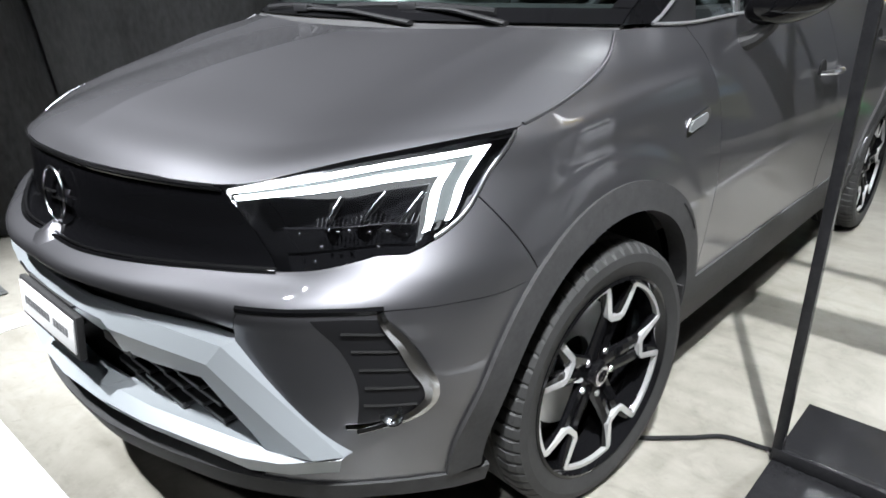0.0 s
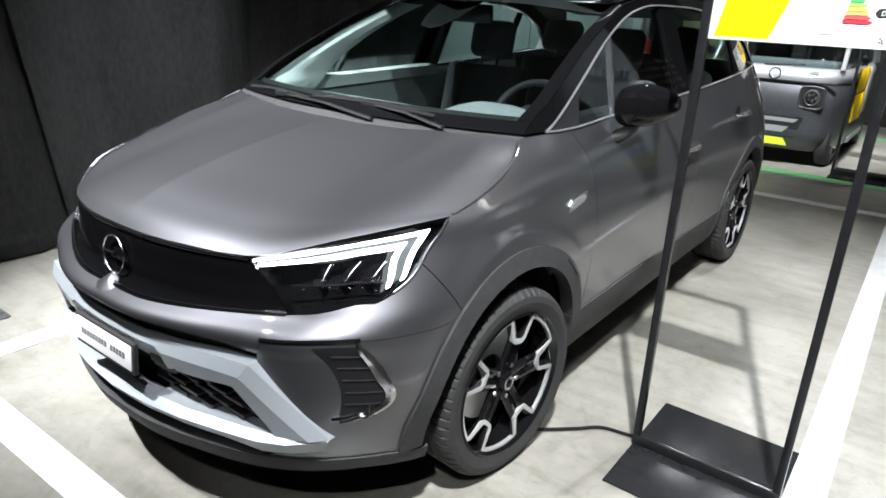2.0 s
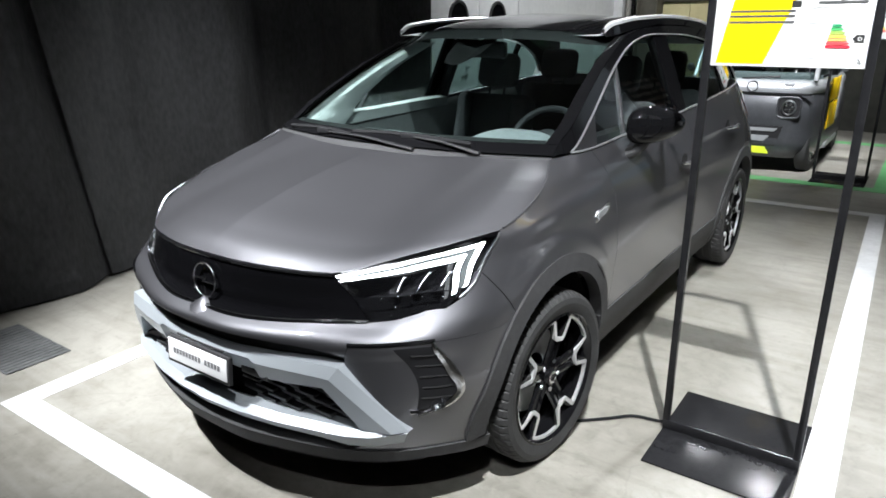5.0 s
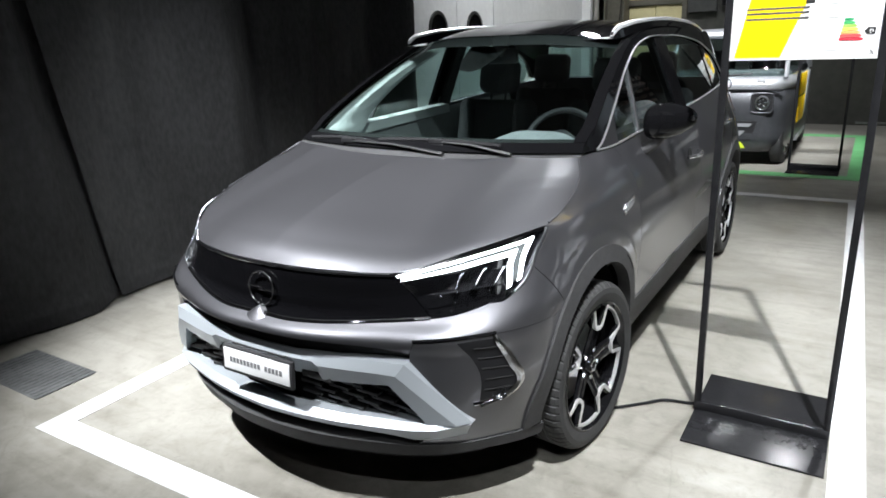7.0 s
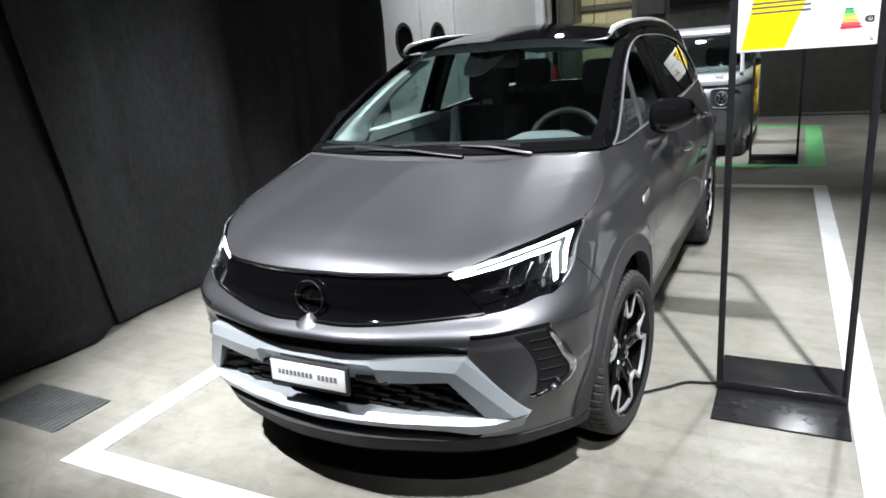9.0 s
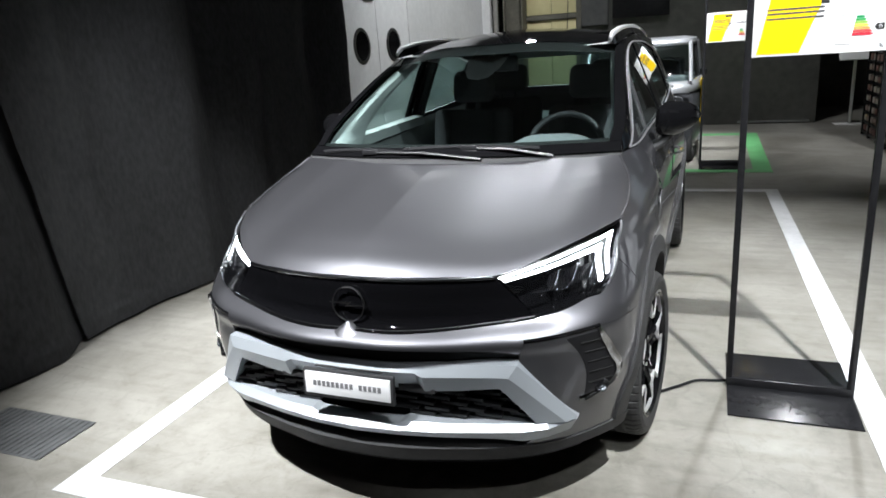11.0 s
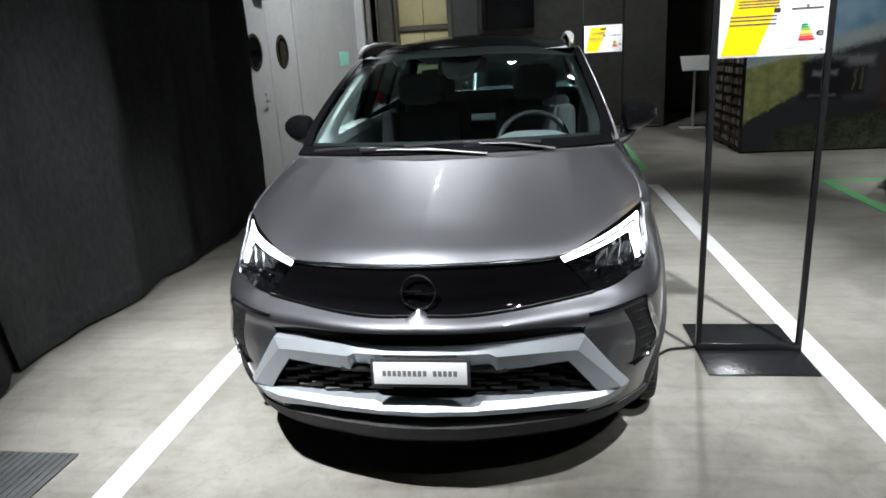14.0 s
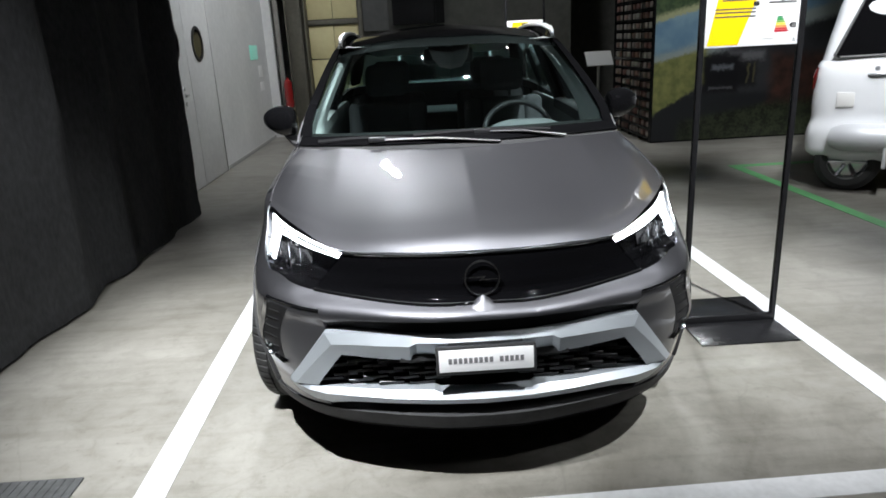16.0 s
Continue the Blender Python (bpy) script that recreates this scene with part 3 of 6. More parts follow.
TABLE = hermite([z for z, _ in LEVELS], DENSE.reshape(len(LEVELS), -1), ZROW).reshape(len(ZROW), len(USES), 2)


def row_at(z):
    k = np.clip((z - 0.20) / 0.005, 0, 199.999)
    i = int(k)
    return TABLE[i] * (1 - (k - i)) + TABLE[i + 1] * (k - i)


def skin(u, z):
    r = row_at(z)
    return np.array((np.interp(u, USES, r[:, 0]), np.interp(u, USES, r[:, 1]), z))


def u_front(x, z):
    r = row_at(z)[:9 * SUB + 1]
    return float(np.interp(x, np.maximum.accumulate(r[:, 0]), USES[:len(r)]))


def u_side(y, z):
    r = row_at(z)
    return float(np.interp(y, np.maximum.accumulate(r[:, 1]), USES))


def front_line(*xz):
    return lambda n: np.array([(u_front(x, z), z) for x, z in curve_at(xz, n)])


def side_line(*yz):
    return lambda n: np.array([(u_side(y, z), z) for y, z in curve_at(yz, n)])


def chain(*lines):
    """Several lines end to end, spaced evenly by length."""
    def run(n):
        p = np.concatenate([l(60) for l in lines])
        q = np.array([skin(u, z) for u, z in p])
        d = np.r_[0, np.cumsum(np.linalg.norm(np.diff(q, axis=0), axis=1) + 1e-7)]
        t = np.linspace(0, d[-1], n)
        return np.c_[np.interp(t, d, p[:, 0]), np.interp(t, d, p[:, 1])]
    return run


def coons(low, high, first, last):
    """A patch filled between four edges: low and high run along it, first and last across it."""
    low, high, first, last = (np.asarray(a, float) for a in (low, high, first, last))
    s = np.linspace(0, 1, len(low))[None, :, None]
    t = np.linspace(0, 1, len(first))[:, None, None]
    c = (1 - s) * (1 - t) * low[0] + s * (1 - t) * low[-1] + (1 - s) * t * high[0] + s * t * high[-1]
    return (1 - t) * low[None] + t * high[None] + (1 - s) * first[:, None] + s * last[:, None] - c


def skin_patch(low, high, first, last, n=30, m=20):
    g = coons(low(n), high(n), first(m), last(m))
    return np.array([[skin(u, z) for u, z in r] for r in g])


def normals(g):
    a = np.gradient(g, axis=0)
    b = np.gradient(g, axis=1)
    n = np.cross(b, a)
    n /= np.maximum(np.linalg.norm(n, axis=2, keepdims=True), 1e-9)
    mid = g - np.array((0, 2.1, 0.7))
    if (n * mid).sum() < 0:
        n = -n
    return n


def panel(g, proud=0.0, depth=0.014, gap=0.0015):
    """A pressed panel: the sheet, its edges drawn in a little and folded inwards."""
    g = np.array(g, float)
    n = normals(g)
    g = g + n * proud
    e = g.copy()
    e[0] += (g[1] - g[0]) / np.maximum(np.linalg.norm(g[1] - g[0], axis=1, keepdims=True), 1e-6) * gap
    e[-1] += (g[-2] - g[-1]) / np.maximum(np.linalg.norm(g[-2] - g[-1], axis=1, keepdims=True), 1e-6) * gap
    e[:, 0] += (g[:, 1] - g[:, 0]) / np.maximum(np.linalg.norm(g[:, 1] - g[:, 0], axis=1, keepdims=True), 1e-6) * gap
    e[:, -1] += (g[:, -2] - g[:, -1]) / np.maximum(np.linalg.norm(g[:, -2] - g[:, -1], axis=1, keepdims=True), 1e-6) * gap
    big = np.pad(e, ((1, 1), (1, 1), (0, 0)), mode="edge")
    nb = np.pad(n, ((1, 1), (1, 1), (0, 0)), mode="edge")
    mask = np.ones(big.shape[:2], bool)
    mask[1:-1, 1:-1] = False
    big[mask] -= nb[mask] * depth
    bm = bmesh.new()
    v = add_grid(bm, big)
    a = (big[2, 2] - big[1, 1])
    f = v[2][2].link_faces[0] if v[2][2].link_faces else None
    bm.normal_update()
    k = len(v) // 2, len(v[0]) // 2
    fn = v[k[0]][k[1]].link_faces[0].normal
    if fn.dot(Vector(nb[k[0], k[1]])) < 0:
        bmesh.ops.reverse_faces(bm, faces=bm.faces)
    return bm


car = thing("car", "dark grey metallic crossover car with black roof inside white tape", "car")


def both(name, bm, mat, parent=None, label=""):
    """The same part on both flanks of the car."""
    a = part(name, bm.copy(), mat, parent or car, label)
    b = part(name, mirrored(bm), mat, parent or car, label)
    bm.free()
    return a, b


# key lines of the body, in (along, height)
WHEEL_F, WHEEL_R, HUB = 0.867, 3.468, 0.323
A_GAP = [(1.335, .42), (1.345, .6), (1.35, .8), (1.345, .93), (1.325, 1.02), (1.30, 1.076)]
BELT = [(1.30, 1.076), (1.6, 1.088), (2.1, 1.103), (2.7, 1.12), (3.2, 1.14), (3.7, 1.165), (3.9, 1.17)]
SHUT = [(0.607, 0.928), (0.75, 0.962), (0.88, 1.0), (0.98, 1.04), (1.044, 1.074)]


def arch(yc, r, a0, a1, n=26):
    return [(yc + r * math.cos(radians(a)), HUB + r * math.sin(radians(a))) for a in np.linspace(a0, a1, n)]


# bonnet
nose = curve_at([(0, .083, .857), (0, .112, .884), (0, .2, .925), (0, .4, .98), (0, .65, 1.028), (0, .90, 1.062)], 60)
flank = np.array([skin(u, z) for u, z in side_line(*SHUT)(60)])
brow = curve_at([(0, .083, .857), (.15, .09, .857), (.3, .123, .855), (.45, .186, .850), (.62, .36, .893), tuple(flank[0])], 90)
cowl = curve_at([(0, .90, 1.062), (.3, .915, 1.066), (.55, .97, 1.072), tuple(flank[-1])], 90)
g = coons(brow, cowl, nose, flank)
s = np.linspace(0, 1, 90)[None, :]
t = np.linspace(0, 1, 60)[:, None]
g[:, :, 2] += 0.004 * 4 * s * (1 - s) * 4 * t * (1 - t) + 0.004 * np.clip(1 - np.abs(g[:, :, 0]) / 0.13, 0, 1) ** 1.5 * np.clip((t - 0.06) / 0.4, 0, 1) ** 1.5 * np.clip((1 - t) / 0.3, 0, 1) ** 0.5
# a pressed fold over each lamp, running back to the cowl
g[:, :, 2] += 0.006 * np.exp(-((g[:, :, 0] - 0.50) / np.where(g[:, :, 0] > 0.50, 0.05, 0.13)) ** 2) * np.clip((t - 0.15) / 0.5, 0, 1)
# the side edge rolls over towards the wing, most at the rear corner
g[:, :, 2] += 0.020 * (1 - np.exp(-(1 - s) / 0.055)) * np.clip((s - 0.45) / 0.4, 0, 1) ** 2 * np.clip((t - 0.1) / 0.45, 0, 1) * np.clip((1 - t) / 0.3, 0, 1) ** 0.7
whole = np.concatenate([(g * (-1, 1, 1))[:, :0:-1], g], axis=1)
part("bonnet", panel(whole, depth=0.02), M["paint"], car, "grey metallic bonnet with creases")

# black visor between the lamps, and the band of bumper below it
VIS_TOP = [(0, .848), (.15, .848), (.3, .846), (.45, .842)]
VIS_LOW = [(0, .697), (.15, .694), (.3, .698), (.45, .706), (.56, .712)]
SLOT_TOP = [(0, .652), (.15, .653), (.3, .648), (.45, .636), (.53, .620)]
g = skin_patch(front_line(*VIS_LOW), front_line(*VIS_TOP), front_line((0, .697), (0, .848)), front_line((.56, .712), (.45, .842)), 40, 16)
whole = np.concatenate([(g * (-1, 1, 1))[:, :0:-1], g], axis=1)
part("visor", panel(whole, proud=-0.004, depth=0.03), M["visor"], car, "gloss black closed front panel")

for name, line_of in (("visor_rim", VIS_LOW), ("visor_rim", VIS_TOP)):
    rim = [Vector(skin(u, z)) for u, z in front_line(*line_of)(40)]
    part(name, tube([Vector((-v.x, v.y, v.z)) for v in rim[:0:-1]] + rim, .0045, 8), M["rim_gloss"], car)
rim = [Vector(tuple(v)) for v in flank[2:-1]]
both("bonnet_edge", tube([v + Vector((-.001, 0, .0005)) for v in rim], .0045, 8), M["paint"])

LAMP_LOW = [(.56, .712), (.63, .724), (.70, .748)]
top = chain(front_line(*VIS_LOW), front_line(*LAMP_LOW), side_line((.352, .748), (.41, .772), (.455, .80), (.49, .832)))
low = chain(front_line(*SLOT_TOP), front_line((.53, .622), (.541, .650)), front_line((.545, .657), (.65, .668), (.746, .668)), side_line((.30, .668), (.40, .664), (.50, .66), (.587, .668)))
g = skin_patch(low, top, front_line((0, .652), (0, .697)), side_line((.587, .668), (.54, .75), (.49, .832)), 90, 14)
whole = np.concatenate([(g * (-1, 1, 1))[:, :0:-1], g], axis=1)
part("bumper_band", panel(whole, depth=0.03), M["paint"], car)

# bumper corner between the bright frame and the wheel
g = skin_patch(chain(front_line((.53, .30), (.66, .288)), side_line((.287, .288), (.40, .280), (.424, .277))),
               chain(front_line((.545, .657), (.65, .668), (.746, .668)), side_line((.30, .668), (.40, .664), (.50, .66), (.587, .668))),
               front_line((.53, .30), (.605, .385), (.555, .50), (.525, .60), (.545, .657)),
               side_line(*arch(WHEEL_F, .445, 186, 129.1, 24)), 56, 40)
both("bumper_corner", panel(g, 0, 0.02, 0.0005), M["paint"])

# bumper lip in black plastic
g = skin_patch(chain(front_line((0, .25), (.45, .25), (.66, .245)), side_line((.31, .245), (.40, .235), (.50, .225))),
               chain(front_line((0, .305), (.45, .305), (.66, .29)), side_line((.287, .29), (.40, .28), (.50, .27))),
               front_line((0, .25), (0, .305)), side_line((.50, .225), (.50, .27)), 60, 8)
whole = np.concatenate([(g * (-1, 1, 1))[:, :0:-1], g], axis=1)
part("lip", panel(whole, proud=0.006, depth=0.05), M["plastic"], car, "dark grey plastic lower lip")

# near-black box behind the mouth and visor slot, their shade put into its colour
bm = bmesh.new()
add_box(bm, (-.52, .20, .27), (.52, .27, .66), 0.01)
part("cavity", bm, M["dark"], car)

# wings
g = skin_patch(chain(side_line(*arch(WHEEL_F, .445, 129.1, 20)), side_line((1.285, .475), (1.31, .44), (1.335, .42))),
               chain(side_line(*SHUT), side_line((1.044, 1.074), (1.30, 1.076))),
               chain(side_line((.587, .668), (.54, .75), (.49, .832)), side_line((.49, .832), (.55, .88), (.607, .928))),
               side_line(*A_GAP), 90, 64)
# a fold from the lamp back to the mirror, sharp above and soft below, and a flare round the wheel
fold = g[:, :, 2] - np.interp(g[:, :, 1], (.50, .60, .80, 1.0, 1.2, 1.35), (.86, .895, .925, .945, .957, .96))
flare = np.hypot(g[:, :, 1] - WHEEL_F, g[:, :, 2] - HUB) - .505
inner = np.clip((g[:, :, 1] - .60) / .15, 0, 1) * np.clip((1.335 - g[:, :, 1]) / .10, 0, 1)
lift = .009 * np.exp(-(fold / np.where(fold > 0, .020, .07)) ** 2) * inner + .006 * np.exp(-(flare / np.where(flare > 0, .022, .05)) ** 2) * inner
g = g + normals(g) * lift[:, :, None]
both("wing", panel(g), M["paint"])
# doors and rear quarter
B_GAP = [(2.44, .42), (2.46, .7), (2.44, .95), (2.40, 1.112)]
both("front_door", panel(skin_patch(side_line((1.335, .42), (1.9, .42), (2.44, .42)), side_line((1.30, 1.076), (1.6, 1.088), (2.1, 1.103), (2.40, 1.112)),
              side_line(*A_GAP), side_line(*B_GAP), 44, 34)), M["paint"])
both("rear_door", panel(skin_patch(chain(side_line((2.44, .42), (3.0, .42)), side_line(*arch(WHEEL_R, .43, 167, 118, 14))), side_line((2.40, 1.112), (2.7, 1.12), (3.2, 1.14), (3.36, 1.148)),
              side_line(*B_GAP), side_line((3.266, .703), (3.36, .80), (3.40, .95), (3.36, 1.148)), 44, 30)), M["paint"])
both("rear_quarter", panel(skin_patch(chain(side_line(*arch(WHEEL_R, .43, 118, 12)), side_line((3.889, .41), (3.92, .42))), side_line((3.36, 1.148), (3.7, 1.165), (3.84, 1.17)),
     side_line((3.266, .703), (3.36, .80), (3.40, .95), (3.36, 1.148)), side_line((3.92, .42), (3.94, .7), (3.9, .95), (3.84, 1.17)), 40, 30)), M["paint"])
tail_low = lambda z, y0: (lambda n: np.array([(u, z) for u in np.linspace(u_side(y0, z), NST - 1, n)]))
g = skin_patch(tail_low(.42, 3.92), tail_low(1.17, 3.84), side_line((3.92, .42), (3.94, .7), (3.9, .95), (3.84, 1.17)), lambda n: np.array([(NST - 1, z) for z in np.linspace(.42, 1.17, n)]), 30, 24)
whole = np.concatenate([g, (g * (-1, 1, 1))[:, -2::-1]], axis=1)
part("tailgate", panel(whole), M["paint"], car)
g = skin_patch(tail_low(.24, 3.86), tail_low(.42, 3.92), side_line((3.86, .24), (3.92, .42)), lambda n: np.array([(NST - 1, z) for z in np.linspace(.24, .42, n)]), 30, 8)
whole = np.concatenate([g, (g * (-1, 1, 1))[:, -2::-1]], axis=1)
part("rear_bumper", panel(whole, 0.006), M["plastic"], car)
# plastic cladding round the arches and along the sill
for yc, a0, a1 in ((WHEEL_F, 186, -9), (WHEEL_R, 189, -6)):
    rim_in, rim_out = [side_line(*arch(yc, r, a0, a1, 40)) for r in (.392, .462)]
    g = skin_patch(rim_in, rim_out, side_line(*[arch(yc, r, a0, a0, 1)[0] for r in (.392, .425, .462)]), side_line(*[arch(yc, r, a1, a1, 1)[0] for r in (.392, .425, .462)]), 48, 7)
    both("arch_cladding", panel(g, 0.010, 0.05, 0.003), M["plastic"])
both("sill", panel(skin_patch(side_line((1.31, .235), (2.0, .235), (3.03, .235)), side_line((1.24, .425), (2.0, .425), (3.03, .425)), side_line((1.31, .235), (1.24, .425)), side_line((3.03, .235), (3.03, .425)), 30, 10), 0.006, 0.04), M["plastic"])

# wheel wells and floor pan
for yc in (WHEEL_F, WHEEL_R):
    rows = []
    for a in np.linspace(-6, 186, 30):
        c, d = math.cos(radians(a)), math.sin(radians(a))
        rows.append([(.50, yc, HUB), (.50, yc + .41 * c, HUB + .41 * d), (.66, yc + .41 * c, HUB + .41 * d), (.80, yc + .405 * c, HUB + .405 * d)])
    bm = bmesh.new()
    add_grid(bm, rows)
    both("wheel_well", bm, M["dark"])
# unseen tray added to stop lamplight leaking to the floor under the nose
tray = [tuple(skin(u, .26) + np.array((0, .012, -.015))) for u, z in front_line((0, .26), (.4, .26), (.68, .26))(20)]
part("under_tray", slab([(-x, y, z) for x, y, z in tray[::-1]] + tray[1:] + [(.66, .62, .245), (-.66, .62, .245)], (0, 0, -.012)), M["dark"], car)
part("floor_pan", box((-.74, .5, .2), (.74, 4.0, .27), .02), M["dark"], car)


# ---- greenhouse ----
def up(y, z):
    zb = float(np.interp(y, [p[0] for p in BELT], [p[1] for p in BELT]))
    yy = max(y, 1.10)
    x0 = skin(u_side(yy, zb), zb)[0]
    h = z - zb
    return (x0 - 0.37 * h - 0.10 * h * h, y, z)


def up_patch(low, high, n, m):
    a, b = curve_at(low, n), curve_at(high, n)
    t = np.linspace(0, 1, m)[:, None, None]
    g = a[None] * (1 - t) + b[None] * t
    return np.array([[up(y, z) for y, z in r] for r in g])


SCREEN_EDGE = [(1.06, 1.082), (1.35, 1.24), (1.65, 1.375), (1.93, 1.475)]
ROOF_EDGE = [(1.93, 1.475), (2.1, 1.503), (2.4, 1.522), (2.8, 1.518), (3.3, 1.487), (3.75, 1.43)]
DLO_A = [(1.17, 1.082), (1.46, 1.232), (1.73, 1.365), (1.96, 1.446)]
DLO_T = [(1.96, 1.446), (2.1, 1.472), (2.5, 1.482), (2.9, 1.463), (3.3, 1.40), (3.58, 1.28), (3.68, 1.19)]
both("pillar", panel(up_patch(DLO_A, SCREEN_EDGE, 30, 8), 0, 0.03), M["black_gloss"], None, "gloss black windscreen pillar")
both("roof_side", panel(up_patch(DLO_T, ROOF_EDGE + [(3.86, 1.20)], 40, 8), 0, 0.03), M["black_gloss"])


def top_of_window(y):
    p = DLO_A + DLO_T[1:]
    return float(np.interp(y, [q[0] for q in p], [q[1] for q in p]))


def belt(y):
    return float(np.interp(y, [p[0] for p in BELT], [p[1] for p in BELT]))


def pane(y0, y1, n=24, lean0=0.0, lean1=0.0):
    """Side glass between two edges at the belt line, each leaning back by so much a metre of height."""
    low, high = [], []
    for k in range(n):
        y, lean = y0 + (y1 - y0) * k / (n - 1), lean0 + (lean1 - lean0) * k / (n - 1)
        yt = y
        for _ in range(12):
            yt = y + lean * max(top_of_window(yt) - belt(y), 0)
        low.append((y, belt(y)))
        high.append((yt, max(top_of_window(yt), belt(y) + 0.002)))
    t = np.linspace(0, 1, 10)[:, None, None]
    g = np.array(low)[None] * (1 - t) + np.array(high)[None] * t
    return np.array([[up(y, z) for y, z in r] for r in g])


for name, y0, y1, a, c, mat in (("front_window", 1.64, 2.27, .42, .05, "tint"), ("corner_window", 1.365, 1.622, .46, .42, "tint"), ("rear_window", 2.45, 3.2, .05, 0, "privacy"), ("quarter_window", 3.25, 3.6, 0, 0, "privacy")):
    for w in both(name, panel(pane(y0, y1, 24, a, c), -0.008, 0.003), M[mat]):
        w.visible_shadow = False
both("middle_pillar", panel(pane(2.27, 2.45, 8, .05, .05), -0.003, 0.02), M["black_gloss"])
both("rear_pillar", panel(pane(3.2, 3.25, 5), -0.003, 0.02), M["black_gloss"])
both("mirror_gusset", panel(pane(1.17, 1.365, 12, 0, .46), -0.002, 0.02), M["louvre"])
both("window_divider", panel(pane(1.622, 1.64, 4, .42, .42), -0.001, 0.02), M["satin_dark"])
# bright strip round the windows
strip = [up(y, z) for y, z in curve_at(DLO_A + DLO_T[1:], 70)]
both("window_strip", tube([(x + 0.003, y, z) for x, y, z in strip], 0.005, 6, flat=0.8), M["window_trim"], None, "satin chrome window strip")
strip = [up(y, z + 0.004) for y, z in curve_at([(1.17, 1.078)] + BELT[:-1], 60)]
both("belt_strip", tube([(x + 0.003, y, z) for x, y, z in strip], 0.005, 6, flat=0.8), M["window_trim"])

# windscreen and roof
edge = np.array([up(y, z) for y, z in curve_at(SCREEN_EDGE, 30)])
base = curve_at([(0, .955, 1.078), (.3, .967, 1.079), (.55, 1.01, 1.081), tuple(edge[0])], 30)
head = curve_at([(0, 1.70, 1.519), (.3, 1.765, 1.514), (.48, 1.85, 1.492), tuple(edge[-1])], 30)
mid = curve_at([(0, .955, 1.078), (0, 1.32, 1.318), (0, 1.70, 1.519)], 30)
g = coons(base, head, mid, edge)
SCREEN_GRID, PILLAR_EDGE = g.copy(), edge.copy()
whole = np.concatenate([(g * (-1, 1, 1))[:, :0:-1], g], axis=1)
part("screen_border", panel(whole[:3], 0.003, 0.002), M["black_gloss"], car, "black printed glass border")
both("screen_border", panel(g[2:, -3:], 0.003, 0.002), M["black_gloss"])
ob = part("windscreen", panel(whole, 0, 0.004), M["screen"], car, "tinted windscreen glass")
ob.visible_shadow = False
redge = np.array([up(y, z) for y, z in curve_at(ROOF_EDGE, 40)])
ridge = curve_at([(0, 1.70, 1.519), (0, 1.79, 1.5435), (0, 2.0, 1.575), (0, 2.5, 1.592), (0, 3.1, 1.568), (0, 3.6, 1.495), (0, 3.85, 1.455)], 40)
rear = curve_at([(0, 3.85, 1.455), (.35, 3.82, 1.45), tuple(redge[-1])], 30)
g = coons(head, rear, ridge, redge)
whole = np.concatenate([(g * (-1, 1, 1))[:, :0:-1], g], axis=1)
part("roof", panel(whole, 0, 0.02), M["black_gloss"], car, "gloss black roof")
low = np.array([(x, y, 1.17) for x, y, _ in [skin(u, 1.17) for u in np.linspace(NST - 1, u_side(3.84, 1.17), 30)]])
g = coons(low, rear, curve_at([tuple(low[0]), tuple(rear[0])], 14), curve_at([tuple(low[-1]), tuple(rear[-1])], 14))
whole = np.concatenate([(g * (-1, 1, 1))[:, :0:-1], g], axis=1)
part("tailgate_glass", panel(whole, 0, 0.01), M["privacy"], car)
part("scuttle", panel(np.concatenate([(coons(cowl[:, :] - (0, 0, .012), np.array(curve_at([tuple(p) for p in base], 90)) - (0, 0, .004), curve_at([(0, .90, 1.05), (0, .955, 1.074)], 5), curve_at([tuple(flank[-1] - (0, 0, .012)), tuple(edge[0] - (0, 0, .004))], 5)) * (-1, 1, 1))[:, :0:-1], coons(cowl[:, :] - (0, 0, .012), np.array(curve_at([tuple(p) for p in base], 90)) - (0, 0, .004), curve_at([(0, .90, 1.05), (0, .955, 1.074)], 5), curve_at([tuple(flank[-1] - (0, 0, .012)), tuple(edge[0] - (0, 0, .004))], 5))], axis=1)), M["plastic"], car)


# ---- wheels ----
def tyre():
    """A tyre with rounded shoulders, three grooves round the tread and cross cuts on the shoulders."""
    prof = [(.244, -.10), (.260, -.107), (.283, -.111), (.302, -.107), (.313, -.097), (.3205, -.082), (.3225, -.060)]
    prof += [(.3225, -.052), (.317, -.050), (.317, -.040), (.323, -.038), (.323, -.006), (.317, -.004), (.317, .004), (.323, .006), (.323, .038), (.317, .040), (.317, .050), (.3225, .052)]
    prof += [(.3225, .060), (.3205, .082), (.313, .097), (.302, .107), (.283, .111), (.260, .107), (.244, .10)]
    n = 360
    bm = bmesh.new()
    rings = []
    for r, h in prof:
        ring = []
        for j in range(n):
            cut = .0065 if j % 6 == 0 and .05 < abs(h) < .10 else 0
            turn = 2 * math.pi * (j + 40.0 * (abs(h) - .06)) / n
            ring.append(bm.verts.new(((r - cut) * math.cos(turn), (r - cut) * math.sin(turn), h)))
        rings.append(ring)
    for a, b in zip(rings, rings[1:]):
        for j in range(n):
            bm.faces.new((a[j], a[(j + 1) % n], b[(j + 1) % n], b[j]))
    return bm


def notch():
    """One fifth of the bright cut face: along the rim, in to the notch and out again."""
    pts = [(.210, a) for a in np.linspace(-36, -15, 5)] + [(.204, -13.5), (.142, -10), (.134, -6), (.134, 6), (.142, 10), (.204, 13.5)] + [(.210, a) for a in np.linspace(15, 36, 5)]
    return [Vector((r * math.cos(radians(a)), r * math.sin(radians(a)), 0)) for r, a in pts]


